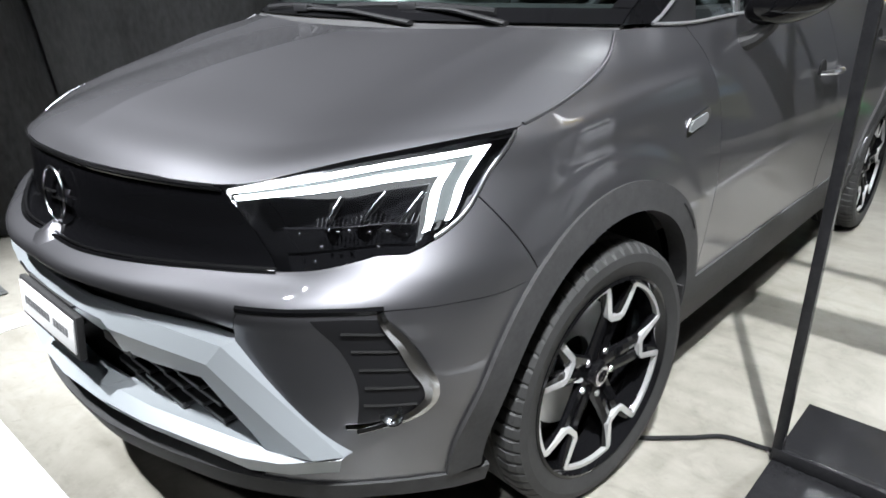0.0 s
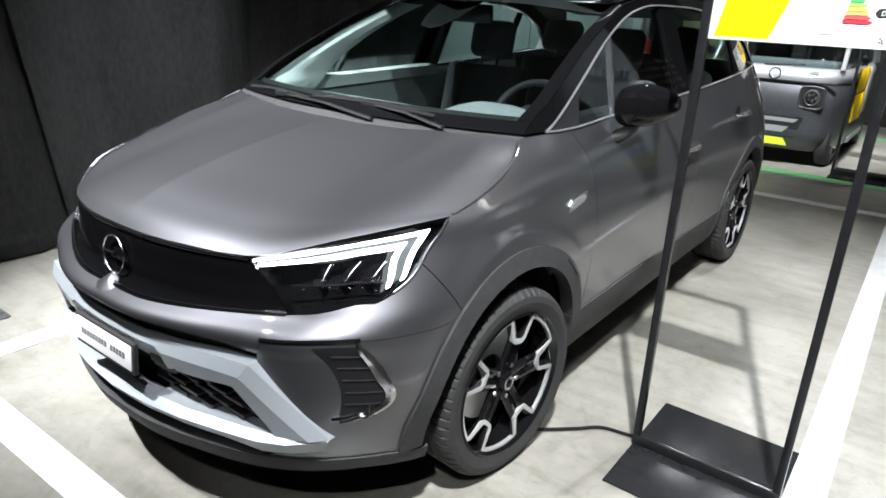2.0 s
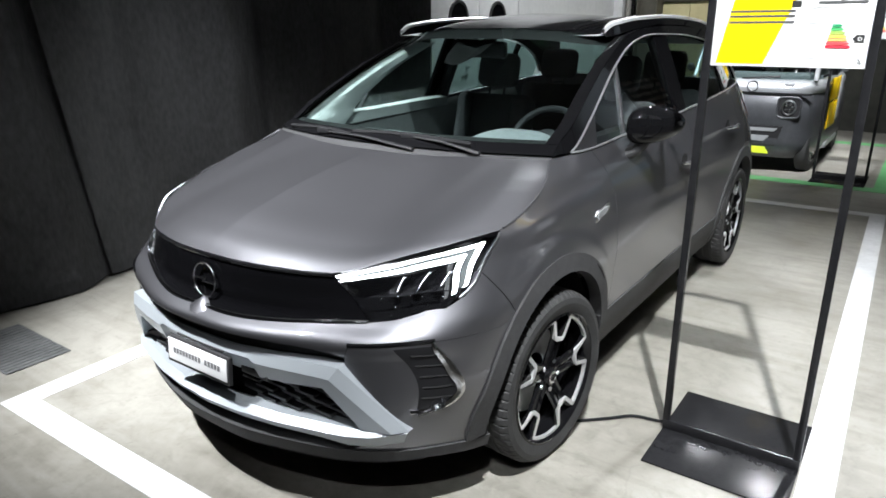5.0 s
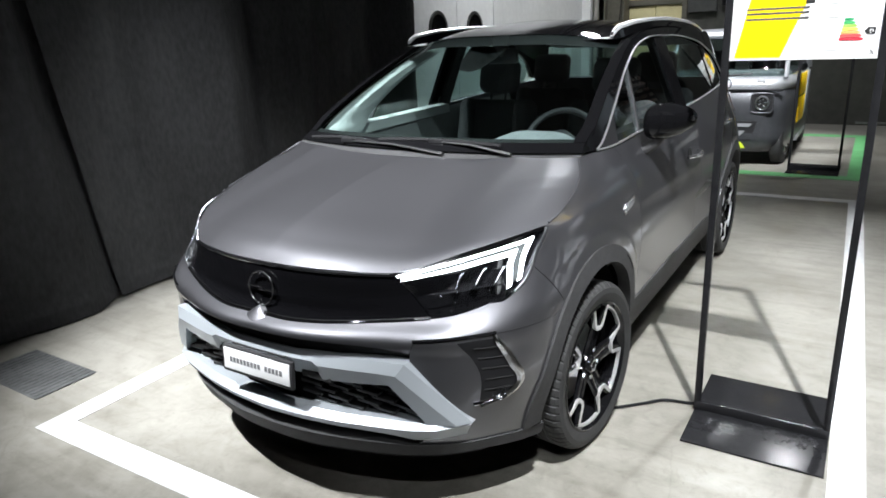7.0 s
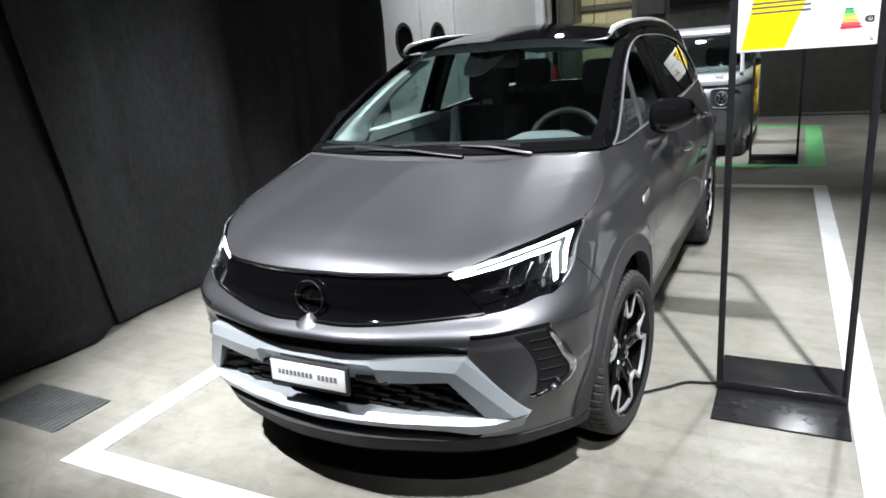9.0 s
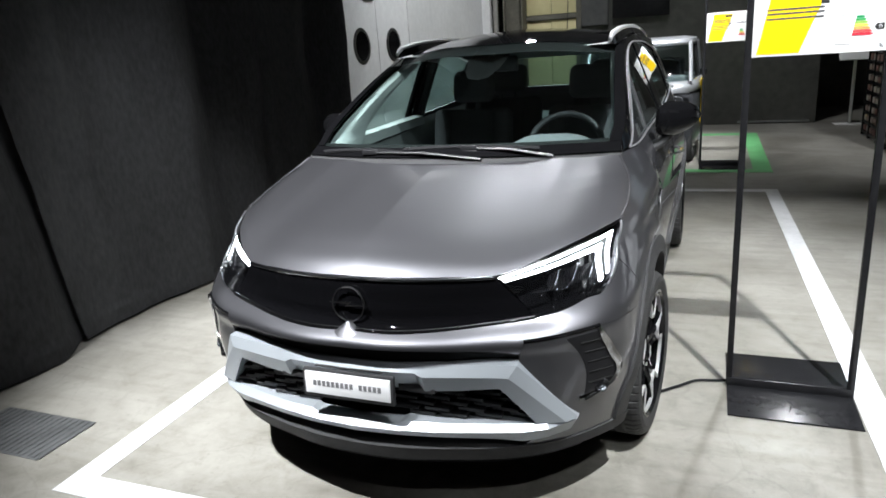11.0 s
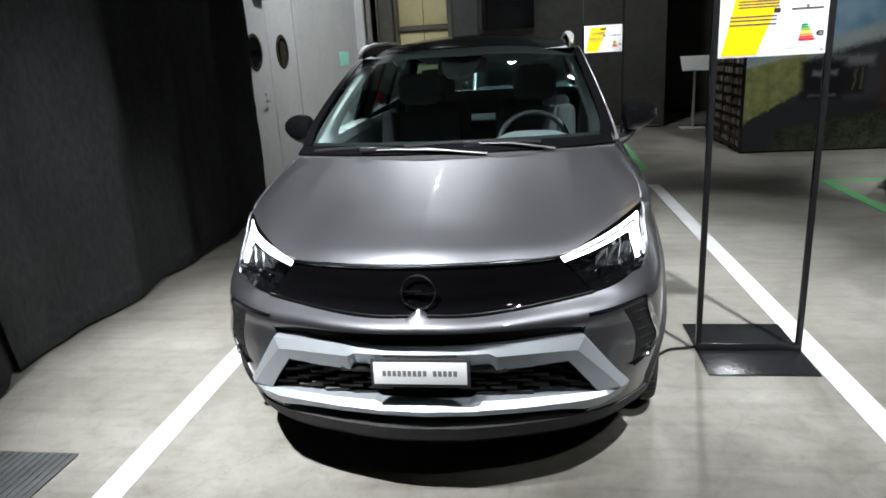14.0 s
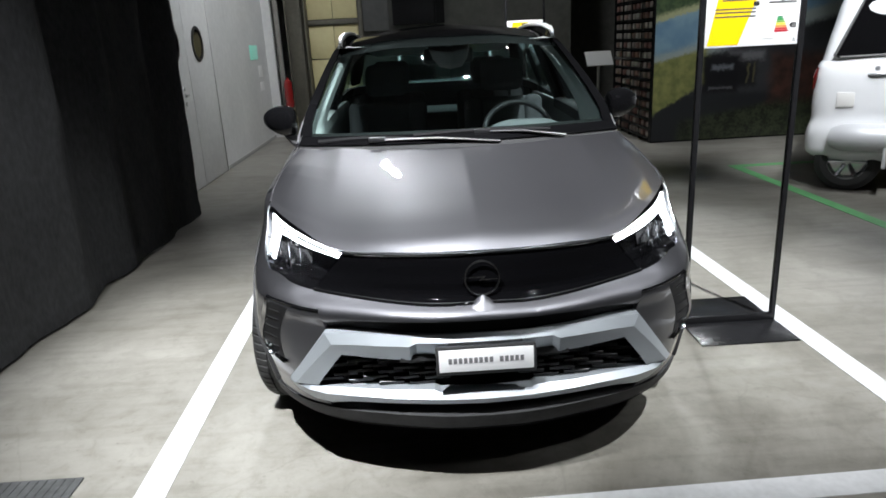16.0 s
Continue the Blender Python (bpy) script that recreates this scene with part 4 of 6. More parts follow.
def add_strip(bm, pts, w, z0, z1):
    """A flat faced band of width w along flat places."""
    left, right = [], []
    for i, p in enumerate(pts):
        a, b = pts[max(i - 1, 0)], pts[min(i + 1, len(pts) - 1)]
        t = (b - a).normalized()
        d = (p - a).normalized() if i > 0 else t
        s = Vector((-t.y, t.x, 0)) * (w / 2 / max(.55, t.dot(d)))
        left.append(p + s)
        right.append(p - s)
    rows = []
    for l, r in zip(left, right):
        rows.append([bm.verts.new((l.x, l.y, z0)), bm.verts.new((l.x, l.y, z1)), bm.verts.new((r.x, r.y, z1)), bm.verts.new((r.x, r.y, z0))])
    for a, b in zip(rows, rows[1:]):
        for j in range(4):
            bm.faces.new((a[j], a[(j + 1) % 4], b[(j + 1) % 4], b[j]))
    bm.faces.new(rows[0][::-1])
    bm.faces.new(rows[-1])


def wheel(at):
    """One wheel with its axis along its own z, outer face up."""
    w = part("wheel", lathe([(.20, -.09), (.218, -.10), (.222, -.09), (.214, -.05), (.205, .03), (.212, .085), (.224, .098), (.226, .104), (.219, .106), (.210, .092), (.198, .06), (.19, -.06)], Matrix(), 64, True), M["black_gloss"], car, "gloss black alloy wheel with bright cut spokes")
    w.matrix_basis = at
    part("tyre", tyre(), M["rubber"], w, "black rubber tyre", 14)
    part("brake_disc", lathe([(.06, .0), (.145, .0), (.145, -.02), (.06, -.02)], Matrix(), 40, True), M["satin"], w)
    part("back_plate", lathe([(.0, -.05), (.20, -.05)], Matrix(), 40), M["dark"], w)
    for k in range(5):
        turn = pose(0, 0, 0, 0, 0, 72 * k + 18)
        bm = bmesh.new()
        for side in (-1, 1):
            add_tube(bm, [turn @ Vector((.03, side * .012, .058)), turn @ Vector((.09, side * .016, .070)), turn @ Vector((.145, side * .018, .080)), turn @ Vector((.200, side * .046, .084))], [.020, .016, .016, .015], 8, flat=0.7)
        part("spoke", bm, M["black_gloss"], w)
        bm = bmesh.new()
        add_strip(bm, [turn @ p for p in notch()], .0118, .082, .0945)
        part("cut_face", bm, M["rim_cut"], w, "bright machined spoke face", smooth=False)
        b = pose(.052 * math.cos(radians(72 * k)), .052 * math.sin(radians(72 * k)), .062)
        part("wheel_bolt", lathe([(0, .014), (.007, .014), (.009, .010), (.009, 0)], b, 6), M["satin"], w)
    part("hub_cap", lathe([(0, .088), (.018, .088), (.026, .084), (.032, .07), (.034, .05)], Matrix(), 32), M["black_gloss"], w)
    part("hub_ring", lathe([(.014, .089), (.018, .0905), (.022, .089)], Matrix(), 32), M["chrome"], w)
    for ob in [w] + list(w.children):
        if not ob.name.startswith("tyre"):
            ob.data.transform(Matrix.Diagonal((1.10, 1.10, 1, 1)))
    return w


for yc in (WHEEL_F, WHEEL_R):
    steer = pose(0, 0, 0, 0, 0, -6 if yc == WHEEL_F else 0)
    wheel(Matrix.Translation((.763, yc, HUB)) @ steer @ pose(0, 0, 0, 0, 90, 0) @ pose(0, 0, 0, 0, 0, 8))
    wheel(Matrix.Translation((-.763, yc, HUB)) @ steer @ pose(0, 0, 0, 0, -90, 0) @ pose(0, 0, 0, 0, 0, 31))


# ---- the car's face ----
def rows_mesh(rows):
    bm = bmesh.new()
    add_grid(bm, rows)
    bmesh.ops.recalc_face_normals(bm, faces=bm.faces)
    return bm


def full_rows(rows):
    """Rows for the left half, continued over the middle to the right half."""
    return [[(-x, y, z) for x, y, z in r] for r in rows[:0:-1]] + rows


def frame_rows(rows):
    """Each row: outer edge, fold, inner edge; with returns behind both edges."""
    out = []
    for a, f, i in rows:
        out.append([(a[0], a[1] + .05, a[2]), a, f, i, (i[0], i[1] + .06, i[2])])
    return out


upper = frame_rows([
    ((0, .030, .596), (0, .013, .574), (0, .056, .500)),
    ((.15, .034, .596), (.15, .017, .574), (.15, .060, .500)),
    ((.222, .043, .597), (.222, .026, .574), (.222, .068, .500)),
    ((.245, .046, .597), (.245, .027, .562), (.245, .046, .506)),
    ((.35, .066, .598), (.35, .046, .564), (.35, .062, .512)),
    ((.45, .086, .598), (.44, .066, .565), (.43, .078, .519)),
    ((.525, .106, .596), (.503, .086, .560), (.473, .088, .522)),
    ((.575, .143, .528), (.553, .112, .506), (.512, .108, .470)),
    ((.632, .187, .449), (.608, .147, .440), (.547, .128, .422)),
    ((.684, .229, .377), (.655, .182, .380), (.570, .141, .386)),
])
part("bumper_frame", rows_mesh(full_rows(upper)), M["silver"], car, "satin silver bumper frame", 18)
lower = frame_rows([
    ((0, .024, .388), (0, .0, .374), (0, .014, .350)),
    ((.15, .034, .388), (.15, .010, .374), (.15, .024, .350)),
    ((.17, .038, .396), (.17, .012, .375), (.17, .026, .350)),
    ((.3, .060, .394), (.3, .034, .375), (.3, .048, .350)),
    ((.45, .106, .388), (.45, .078, .372), (.45, .094, .342)),
    ((.53, .130, .386), (.535, .106, .370), (.53, .128, .326)),
    ((.600, .160, .383), (.606, .145, .370), (.590, .176, .318)),
    ((.6838, .2286, .3765), (.681, .2255, .370), (.657, .236, .325)),
])
part("bumper_frame_lower", rows_mesh(full_rows(lower)), M["silver"], car, "satin silver bumper frame", 18)

# dark slots above and below the frame, with the mouth's louvres
part("upper_slot", rows_mesh(full_rows([[(x, y + .012, .664 - .05 * x), (x, y + .035, .655 - .05 * x), (x, y + .035, .60), (x, y + .02, .592)] for x, y in ((0, .012), (.15, .018), (.3, .05), (.45, .105), (.535, .125))])), M["plastic"], car)
part("lower_slot", rows_mesh(full_rows([[(x, y + .02, .352), (x, y + .045, .346), (x, y + .045, .305), (x, y + .008, .298)] for x, y in ((0, .022), (.15, .028), (.3, .055), (.45, .10), (.56, .16))])), M["dark"], car)
depth = lambda x: float(np.interp(abs(x), (0, .15, .3, .45, .57), (.075, .08, .10, .135, .17)))
for r in range(6):
    z = .402 + .019 * r
    half = float(np.interp(z, (.39, .50), (.55, .475)))
    n = 9
    for k in range(-n, n + 1):
        x = (k + .5 * (r % 2)) * .105
        if abs(x) > half or abs(x) < .11:
            continue
        y = depth(x) - .006 + .010 * ((k + r) % 3) * .3
        part("louvre", box((x - .043, y, z - .006), (x + .043, y + .03, z + .006), .002, 1), M["louvre"], car)
# near-black sheet behind the louvres; the mouth's shade is in its colour
part("mouth_back", rows_mesh(full_rows([[(x, depth(x) + .02, .53), (x, depth(x) + .024, .45), (x, depth(x) + .02, .375)] for x in (0, .15, .3, .45, .62)])), M["dark"], car)
for sx in (-1, 1):
    part("plate_bracket", box((sx * .215 - .062, .048, .497), (sx * .215 + .062, .10, .521), .003), M["plastic"], car)

# registration plate with plain bars
plate = part("display_plate", box((-.162, .0, .468), (.162, .016, .564), .004), M["plastic"], car, "white display plate in a black holder")
plate.matrix_basis = Matrix.Translation((0, .004, .518)) @ pose(0, 0, 0, -5, 0, 0) @ Matrix.Translation((0, -.008, -.518))
part("plate_face", box((-.152, -.003, .481), (.152, .002, .555), .0008), M["white"], plate, "white plate")
for k in range(15):
    if k != 9:
        x0 = -.122 + .0165 * k
        part("plate_bar", box((x0, -.0042, .509), (x0 + .0115, -.0031, .527)), M["ink_grey"], plate)
part("plate_shelf", box((-.12, .01, .568), (.12, .05, .574), .001), M["plastic"], car)

# emblem as a plain ring with a bar
ring = [(.055 * math.cos(a), .058 - .0, .772 + .055 * math.sin(a)) for a in np.linspace(0, 2 * math.pi, 49)[:-1]]
ring = [(x, .060 + .11 * (z - .772), z) for x, y, z in ring]
emblem = part("emblem", tube(ring, .0033, 8, True, up=(0, 1, 0)), M["dark_chrome"], car, "dark chrome ring badge")
part("badge_bar", slab([(-.066, .056, .775), (.012, .056, .779), (.0, .056, .769), (.066, .056, .769), (-.012, .056, .764), (.0, .056, .774)], (0, .008, 0)), M["dark_chrome"], emblem)

# painted wedge that rises into the visor under the badge
rows = []
for x in np.linspace(-.060, .060, 25):
    q = abs(x) / .060
    h = .034 * (1 - q) ** 1.2
    y0 = .005 + .018 * q * q
    rows.append([(x, y0 + .004, .671), (x, y0, .680), (x, y0 + .004 + h * .55, .685 + h * .5), (x, y0 + .012 + h * .9, .686 + h), (x, .09, .682 + h)])
part("nose_wedge", rows_mesh(rows), M["paint"], car, "", 50)
line = [tuple(skin(u, z) + np.array((0, -.003, 0))) for u, z in front_line((0, .853), (.15, .853), (.3, .851), (.44, .848))(30)]
low_line = [tuple(skin(u, z) + np.array((0, -.002, 0))) for u, z in front_line((0, .702), (.15, .699), (.3, .703), (.45, .711), (.56, .717))(36)]
part("visor_edge", tube([(-x, y, z) for x, y, z in low_line[:0:-1]] + low_line, .0032, 6), M["dark_chrome"], car)
part("visor_strip", tube([(-x, y, z) for x, y, z in line[:0:-1]] + line, .0035, 6), M["dark_chrome"], car)


# ---- headlamps ----
TOP_LAMP = [(.452, .845), (.53, .868), (.62, .892), (.70, .912), (.757, .925)]


def lamp_patch(off, n=36, m=16):
    low = chain(front_line(*LAMP_LOW), side_line((.352, .748), (.40, .768)))
    top = front_line(*TOP_LAMP)
    g = skin_patch(low, top, front_line((.56, .712), (.455, .842)), side_line((.40, .768), (.46, .80), (.53, .862), (.600, .922)), n, m)
    return g + normals(g) * off


def lamp_point(s, t, off):
    g = LAMP
    i, j = t * (len(g) - 1), s * (len(g[0]) - 1)
    a, b = min(int(i), len(g) - 2), min(int(j), len(g[0]) - 2)
    fi, fj = i - a, j - b
    p = g[a][b] * (1 - fi) * (1 - fj) + g[a + 1][b] * fi * (1 - fj) + g[a][b + 1] * (1 - fi) * fj + g[a + 1][b + 1] * fi * fj
    q = LAMPN[a][b]
    return p + q * off


LAMP = lamp_patch(0)
LAMPN = normals(LAMP)


def lamp_band(path, w0, off, thick, n=30):
    """A light guide: a band inside the lamp along (s, t) places, with a width across t or s."""
    bm = bmesh.new()
    rows = []
    for s0, t0, s1, t1 in path:
        a, b = lamp_point(s0, t0, off), lamp_point(s1, t1, off)
        c, d = lamp_point(s1, t1, off - thick), lamp_point(s0, t0, off - thick)
        rows.append([a, b, c, d, a])
    add_grid(bm, rows)
    bmesh.ops.recalc_face_normals(bm, faces=bm.faces)
    return bm


for mirror in (False, True):
    flip = (lambda b: mirrored(b)) if mirror else (lambda b: b)
    hl = part("headlamp", flip(panel(lamp_patch(-.06), 0, -.055, 0)), M["black_gloss"], car, "lit LED headlamp with black inner housing")
    edge_t = lambda q: .99 - .055 * q
    edge_b = lambda q: .85 - .135 * q
    across = lambda q, f: edge_t(q) + (edge_b(q) - edge_t(q)) * f
    part("running_light", flip(lamp_band([(q, across(q, 0), q, across(q, .28)) for q in np.linspace(0, .945, 26)], 0, -.010, .012)), M["drl"], hl, "glowing white light line")
    part("running_light", flip(lamp_band([(q, across(q, .62), q, across(q, 1)) for q in np.linspace(.012, .862, 24)], 0, -.010, .012)), M["drl"], hl, "glowing white light line")
    part("light_guide", flip(lamp_band([(q, across(q, .28), q, across(q, .62)) for q in np.linspace(.03, .90, 24)], 0, -.016, .01)), M["drl_dim"], hl)
    part("running_light", flip(lamp_band([(.945 + .008 * (.86 - t), t, .916 + .02 * (.86 - t), t) for t in np.linspace(.28, .90, 14)], 0, -.0103, .012)), M["drl"], hl, "glowing white light line")
    part("running_light", flip(lamp_band([(.862, t, .834 - .015 * (.7 - t), t) for t in np.linspace(.24, .77, 14)], 0, -.0104, .012)), M["drl"], hl, "glowing white light line")
    part("light_guide", flip(lamp_band([(.914 + .02 * (.86 - t), t, .864, t) for t in np.linspace(.30, .86, 12)], 0, -.016, .01)), M["drl_dim"], hl)
    for s0, t0, s1, t1 in ((.47, .70, .37, .47), (.66, .66, .55, .42), (.80, .60, .72, .38)):
        bm = bmesh.new()
        add_grid(bm, [[lamp_point(s0, t0, -.016), lamp_point(s1, t1, -.016)], [lamp_point(s0 - .07, t0, -.052), lamp_point(s1 - .06, t1, -.048)]])
        bmesh.ops.solidify(bm, geom=bm.faces[:], thickness=.003)
        part("reflector", flip(bm), M["lamp_dark"], hl, smooth=False)
        part("reflector_edge", flip(tube([lamp_point(s0, t0, -.014), lamp_point((s0 + s1) / 2 + .004, (t0 + t1) / 2, -.012), lamp_point(s1, t1, -.013)], .0022, 6)), M["chrome_soft"], hl)
        part("reflector_edge", flip(tube([lamp_point(s0 + .014, t0, -.018), lamp_point(s1 + .014, t1, -.018)], .0012, 6)), M["chrome_soft"], hl)
    ledge = lambda q: .50 - .21 * q
    bm = bmesh.new()
    add_tube(bm, [lamp_point(q, ledge(q), -.016) for q in np.linspace(.13, .80, 14)], .0022, 6)
    for q in np.linspace(.30, .78, 22):
        add_tube(bm, [lamp_point(q, ledge(q), -.015), lamp_point(q + .02, ledge(q) + .10, -.026)], .0010, 5)
    part("lamp_ledge", flip(bm), M["lamp_dark"], hl)
    # chrome beads added to give the lamp its sparkles
    for q, f in ((.20, .40), (.30, .24), (.36, .40), (.41, .37), (.47, .36), (.57, .31), (.66, .28), (.62, .12), (.75, .23), (.24, .10)):
        bead = bmesh.new()
        bmesh.ops.create_icosphere(bead, subdivisions=2, radius=.0032, matrix=Matrix.Translation(lamp_point(q, f, -.012)))
        part("lamp_stud", flip(bead), M["chrome"], hl)
    ob = part("lens", flip(panel(lamp_patch(.0005), 0, .004, .001)), M["clear"], hl, "clear lamp lens")
    ob.visible_shadow = False
    bm = tube([Vector(tuple(p)) for p in LAMP[:, -1]], .004, 6)
    part("lamp_edge", flip(bm), M["satin"], hl)

# ---- fog lamp corners ----
def skin_band(path, width, lift, thick, mat, name, parent, label=""):
    """A raised band that follows the bumper's skin along front (x, z) places; widths may vary."""
    pts = [skin(u_front(x, z), z) for x, z in path]
    widths = width if hasattr(width, "__len__") else [width] * len(pts)
    rows = []
    for i, p in enumerate(pts):
        a, b = pts[max(i - 1, 0)], pts[min(i + 1, len(pts) - 1)]
        t = (b - a) / np.linalg.norm(b - a)
        x, z = path[i]
        e = skin(u_front(x + .004, z), z) - skin(u_front(x - .004, z), z)
        f = skin(u_front(x, z + .004), z + .004) - skin(u_front(x, z - .004), z - .004)
        n = np.cross(e, f)
        n /= np.linalg.norm(n)
        if n[1] > 0:
            n = -n
        s = np.cross(n, t)
        w = widths[i] / 2
        rows.append([p + s * w - n * .01, p + s * w + n * lift, p + n * (lift + thick), p - s * w + n * lift, p - s * w - n * .01])
    return rows_mesh(rows)


C_PATH = [tuple(p) for p in curve_at([(.738, .668), (.752, .628), (.772, .570), (.789, .520), (.788, .497), (.770, .468), (.738, .447), (.698, .432)], 30)]
C_WID = [.011 + .018 * math.sin(math.pi * min(1, k / 25)) ** .8 for k in range(30)]
for mirror in (False, True):
    flip = (lambda b: mirrored(b)) if mirror else (lambda b: b)
    fog = part("fog_corner", flip(panel(skin_patch(front_line((.697, .44), (.74, .45), (.785, .475)), front_line((.655, .655), (.70, .658), (.742, .656)), front_line((.697, .44), (.705, .53), (.655, .655)), front_line((.785, .475), (.792, .52), (.742, .656)), 16, 16), .0015, .01)), M["fog_black"], car, "black slatted fog lamp corner with chrome edge")
    part("chrome_edge", flip(skin_band(C_PATH, C_WID, .008, .004, None, "", None)), M["dark_chrome_soft"], fog, "chrome edge")
    part("gloss_strip", flip(skin_band([tuple(p) for p in curve_at([(.541, .663), (.60, .665), (.68, .669), (.742, .671)], 16)], .012, .0015, .004, None, "", None)), M["black_gloss"], fog)
    for k in range(5):
        z = .630 - .036 * k
        x0 = float(np.interp(z, (.45, .53, .64), (.708, .716, .690)))
        x1 = float(np.interp(z, (.45, .51, .64), (.760, .780, .740)))
        part("slat", flip(skin_band([(x0 + (x1 - x0) * q, z - .004 * q) for q in np.linspace(0, 1, 6)], .006, .002, .003, None, "", None)), M["dark"], fog)
    part("fog_bar", flip(skin_band([(.684, .438), (.71, .440), (.745, .447), (.768, .458)], .014, .003, .004, None, "", None)), M["chrome"], fog)
    p = Vector(skin(u_front(.742, .458), .458))
    m = Matrix.Translation(p + Vector((.001, .001, .006))) @ pose(0, 0, 0, 70, 0, 30)
    part("fog_lamp_bowl", flip(lathe([(.023, .009), (.0205, .009), (.016, .004), (.009, .001), (0, .0)], m, 28)), M["chrome_soft"], fog, "small chrome fog lamp bowl")
    part("fog_lens", flip(lathe([(.0205, .008), (.015, .011), (.006, .0125), (0, .013)], m, 28)), M["fog_lens"], fog, "clear domed fog lamp lens")

# ---- side details ----
SIGNAL = [(-.066, -.026), (-.052, -.032), (.044, -.014), (.064, .004), (.062, .022), (.050, .030), (-.048, .014), (-.064, -.004)]
for mirror in (False, True):
    flip = (lambda b: mirrored(b)) if mirror else (lambda b: b)
    c = Vector(skin(u_side(1.215, .862), .862))
    sig = part("side_signal", flip(slab([c + Vector((0, a, b)) for a, b in SIGNAL], (-.016, 0, 0), (.004, 0, 0))), M["chrome"], car, "clear side repeater with bright rim")
    part("signal_lens", flip(slab([c + Vector((0, a * .76, b * .6)) for a, b in SIGNAL], (-.010, 0, 0), (.0065, 0, 0))), M["clear_solid"], sig)
    for y0, y1, z in ((2.17, 2.40, .885), (3.05, 3.28, .945)):
        base = [Vector(skin(u_side(y, z), z)) for y in np.linspace(y0, y1, 12)]
        arcs = [p + Vector((.006 + .034 * math.sin(math.pi * k / 11) ** .6, 0, .004)) for k, p in enumerate(base)]
        h = part("door_handle", flip(tube(arcs, [.010 + .004 * math.sin(math.pi * k / 11) for k in range(12)], 8, flat=.75)), M["handle"], car)
        m = base[3]
        # near-black disc on the skin; the cup's shade is put into its colour
        cup = lathe([(0, .001), (.03, .0025), (.042, .0015), (.046, -.002)], Matrix.Translation(m) @ pose(0, 0, 0, 0, 88, 0), 24)
        part("handle_cup", flip(cup), M["dark"], h)
    # mirror
    bm = bmesh.new()
    rows = []
    for a in np.linspace(0, math.pi, 15):
        r = []
        for b in np.linspace(0, 2 * math.pi, 25):
            x = -math.cos(a)
            k = max(math.sin(a), .02) ** (.75 if x > 0 else .4)
            q = (x + 1) / 2
            roof, foot = 1.224 - .022 * q ** 2, 1.052 + .045 * q ** 1.4
            px = .897 + .095 * x
            py = 1.575 + .10 * q - .088 * k * math.cos(b) * (1.0 - .25 * q)
            pz = (roof + foot) / 2 + (roof - foot) / 2 * k * math.copysign(abs(math.sin(b)) ** .75, math.sin(b))
            r.append((px, min(py, 1.615 + .10 * q), pz))
        rows.append(r)
    add_grid(bm, rows)
    bmesh.ops.remove_doubles(bm, verts=bm.verts, dist=.0005)
    bmesh.ops.recalc_face_normals(bm, faces=bm.faces)
    mir = part("wing_mirror", flip(bm), M["black_gloss"], car, "gloss black wing mirror cap", 60)
    part("mirror_glass", flip(slab([(.825, 1.631, 1.085), (.965, 1.703, 1.115), (.968, 1.705, 1.185), (.83, 1.634, 1.20)], (0, .003, 0))), M["chrome"], mir)
    part("mirror_stalk", flip(tube([(.80, 1.60, 1.02), (.825, 1.60, 1.035), (.85, 1.61, 1.06), (.87, 1.615, 1.095)], [.045, .040, .036, .035], 12, flat=.6)), M["plastic"], mir)
    # roof rail
    path = curve_at([(.566, 1.80, 1.512), (.569, 1.84, 1.534), (.572, 1.97, 1.554), (.576, 2.3, 1.574), (.578, 2.9, 1.572), (.576, 3.35, 1.540), (.572, 3.58, 1.502), (.568, 3.68, 1.468)], 50)
    rows, under = [], []
    for i, (x, y, z) in enumerate(path):
        roof = float(np.interp(y, (1.75, 1.9, 2.1, 2.4, 2.8, 3.3, 3.75), (1.475, 1.49, 1.51, 1.530, 1.526, 1.495, 1.44)))
        w = .007 + .009 * min(1, min(i, 49 - i) / 3)
        rows.append([(x + w, y, z - .018), (x + w, y, z - .007), (x + w * .5, y, z), (x - w * .5, y, z), (x - w, y, z - .007), (x - w, y, z - .018), (x + w, y, z - .018)])
        under.append([(x + w * .8 + .012, y, roof), (x + w * .8, y, z - .018), (x - w * .8, y, z - .018), (x - w * .8 - .012, y, roof)])
    rail = part("roof_rail", flip(rows_mesh(rows)), M["rail"], car, "satin silver roof rail", 40)
    part("rail_base", flip(rows_mesh(under)), M["black_gloss"], rail)

# wipers
def wiper(pivot, elbow, b0, b1):
    w = part("wiper", tube([pivot, Vector(pivot).lerp(Vector(elbow), .5) + Vector((0, -.004, .012)), elbow], [.011, .009, .007], 8, flat=.6), M["louvre"], car, "black windscreen wiper")
    p = [Vector(b0).lerp(Vector(b1), k / 12) + Vector((0, 0, .010 * math.sin(math.pi * k / 12))) for k in range(13)]
    part("wiper_blade", tube(p, .0075, 6, flat=1.4), M["wiper_gloss"], w)
    part("wiper_joint", box(Vector(elbow) - Vector((.035, .012, .008)), Vector(elbow) + Vector((.035, .012, .012)), .004), M["louvre"], w)


wiper((.46, .965, 1.082), (.10, 1.00, 1.112), (-.20, 1.000, 1.108), (.40, 1.000, 1.106))
wiper((.17, .935, 1.076), (-.36, .985, 1.100), (-.62, 1.035, 1.098), (-.20, .985, 1.096))
part("aerial", tube([(.0, 3.62, 1.49), (.0, 3.66, 1.60), (.0, 3.72, 1.86)], [.006, .0035, .003], 6), M["plastic"], car)
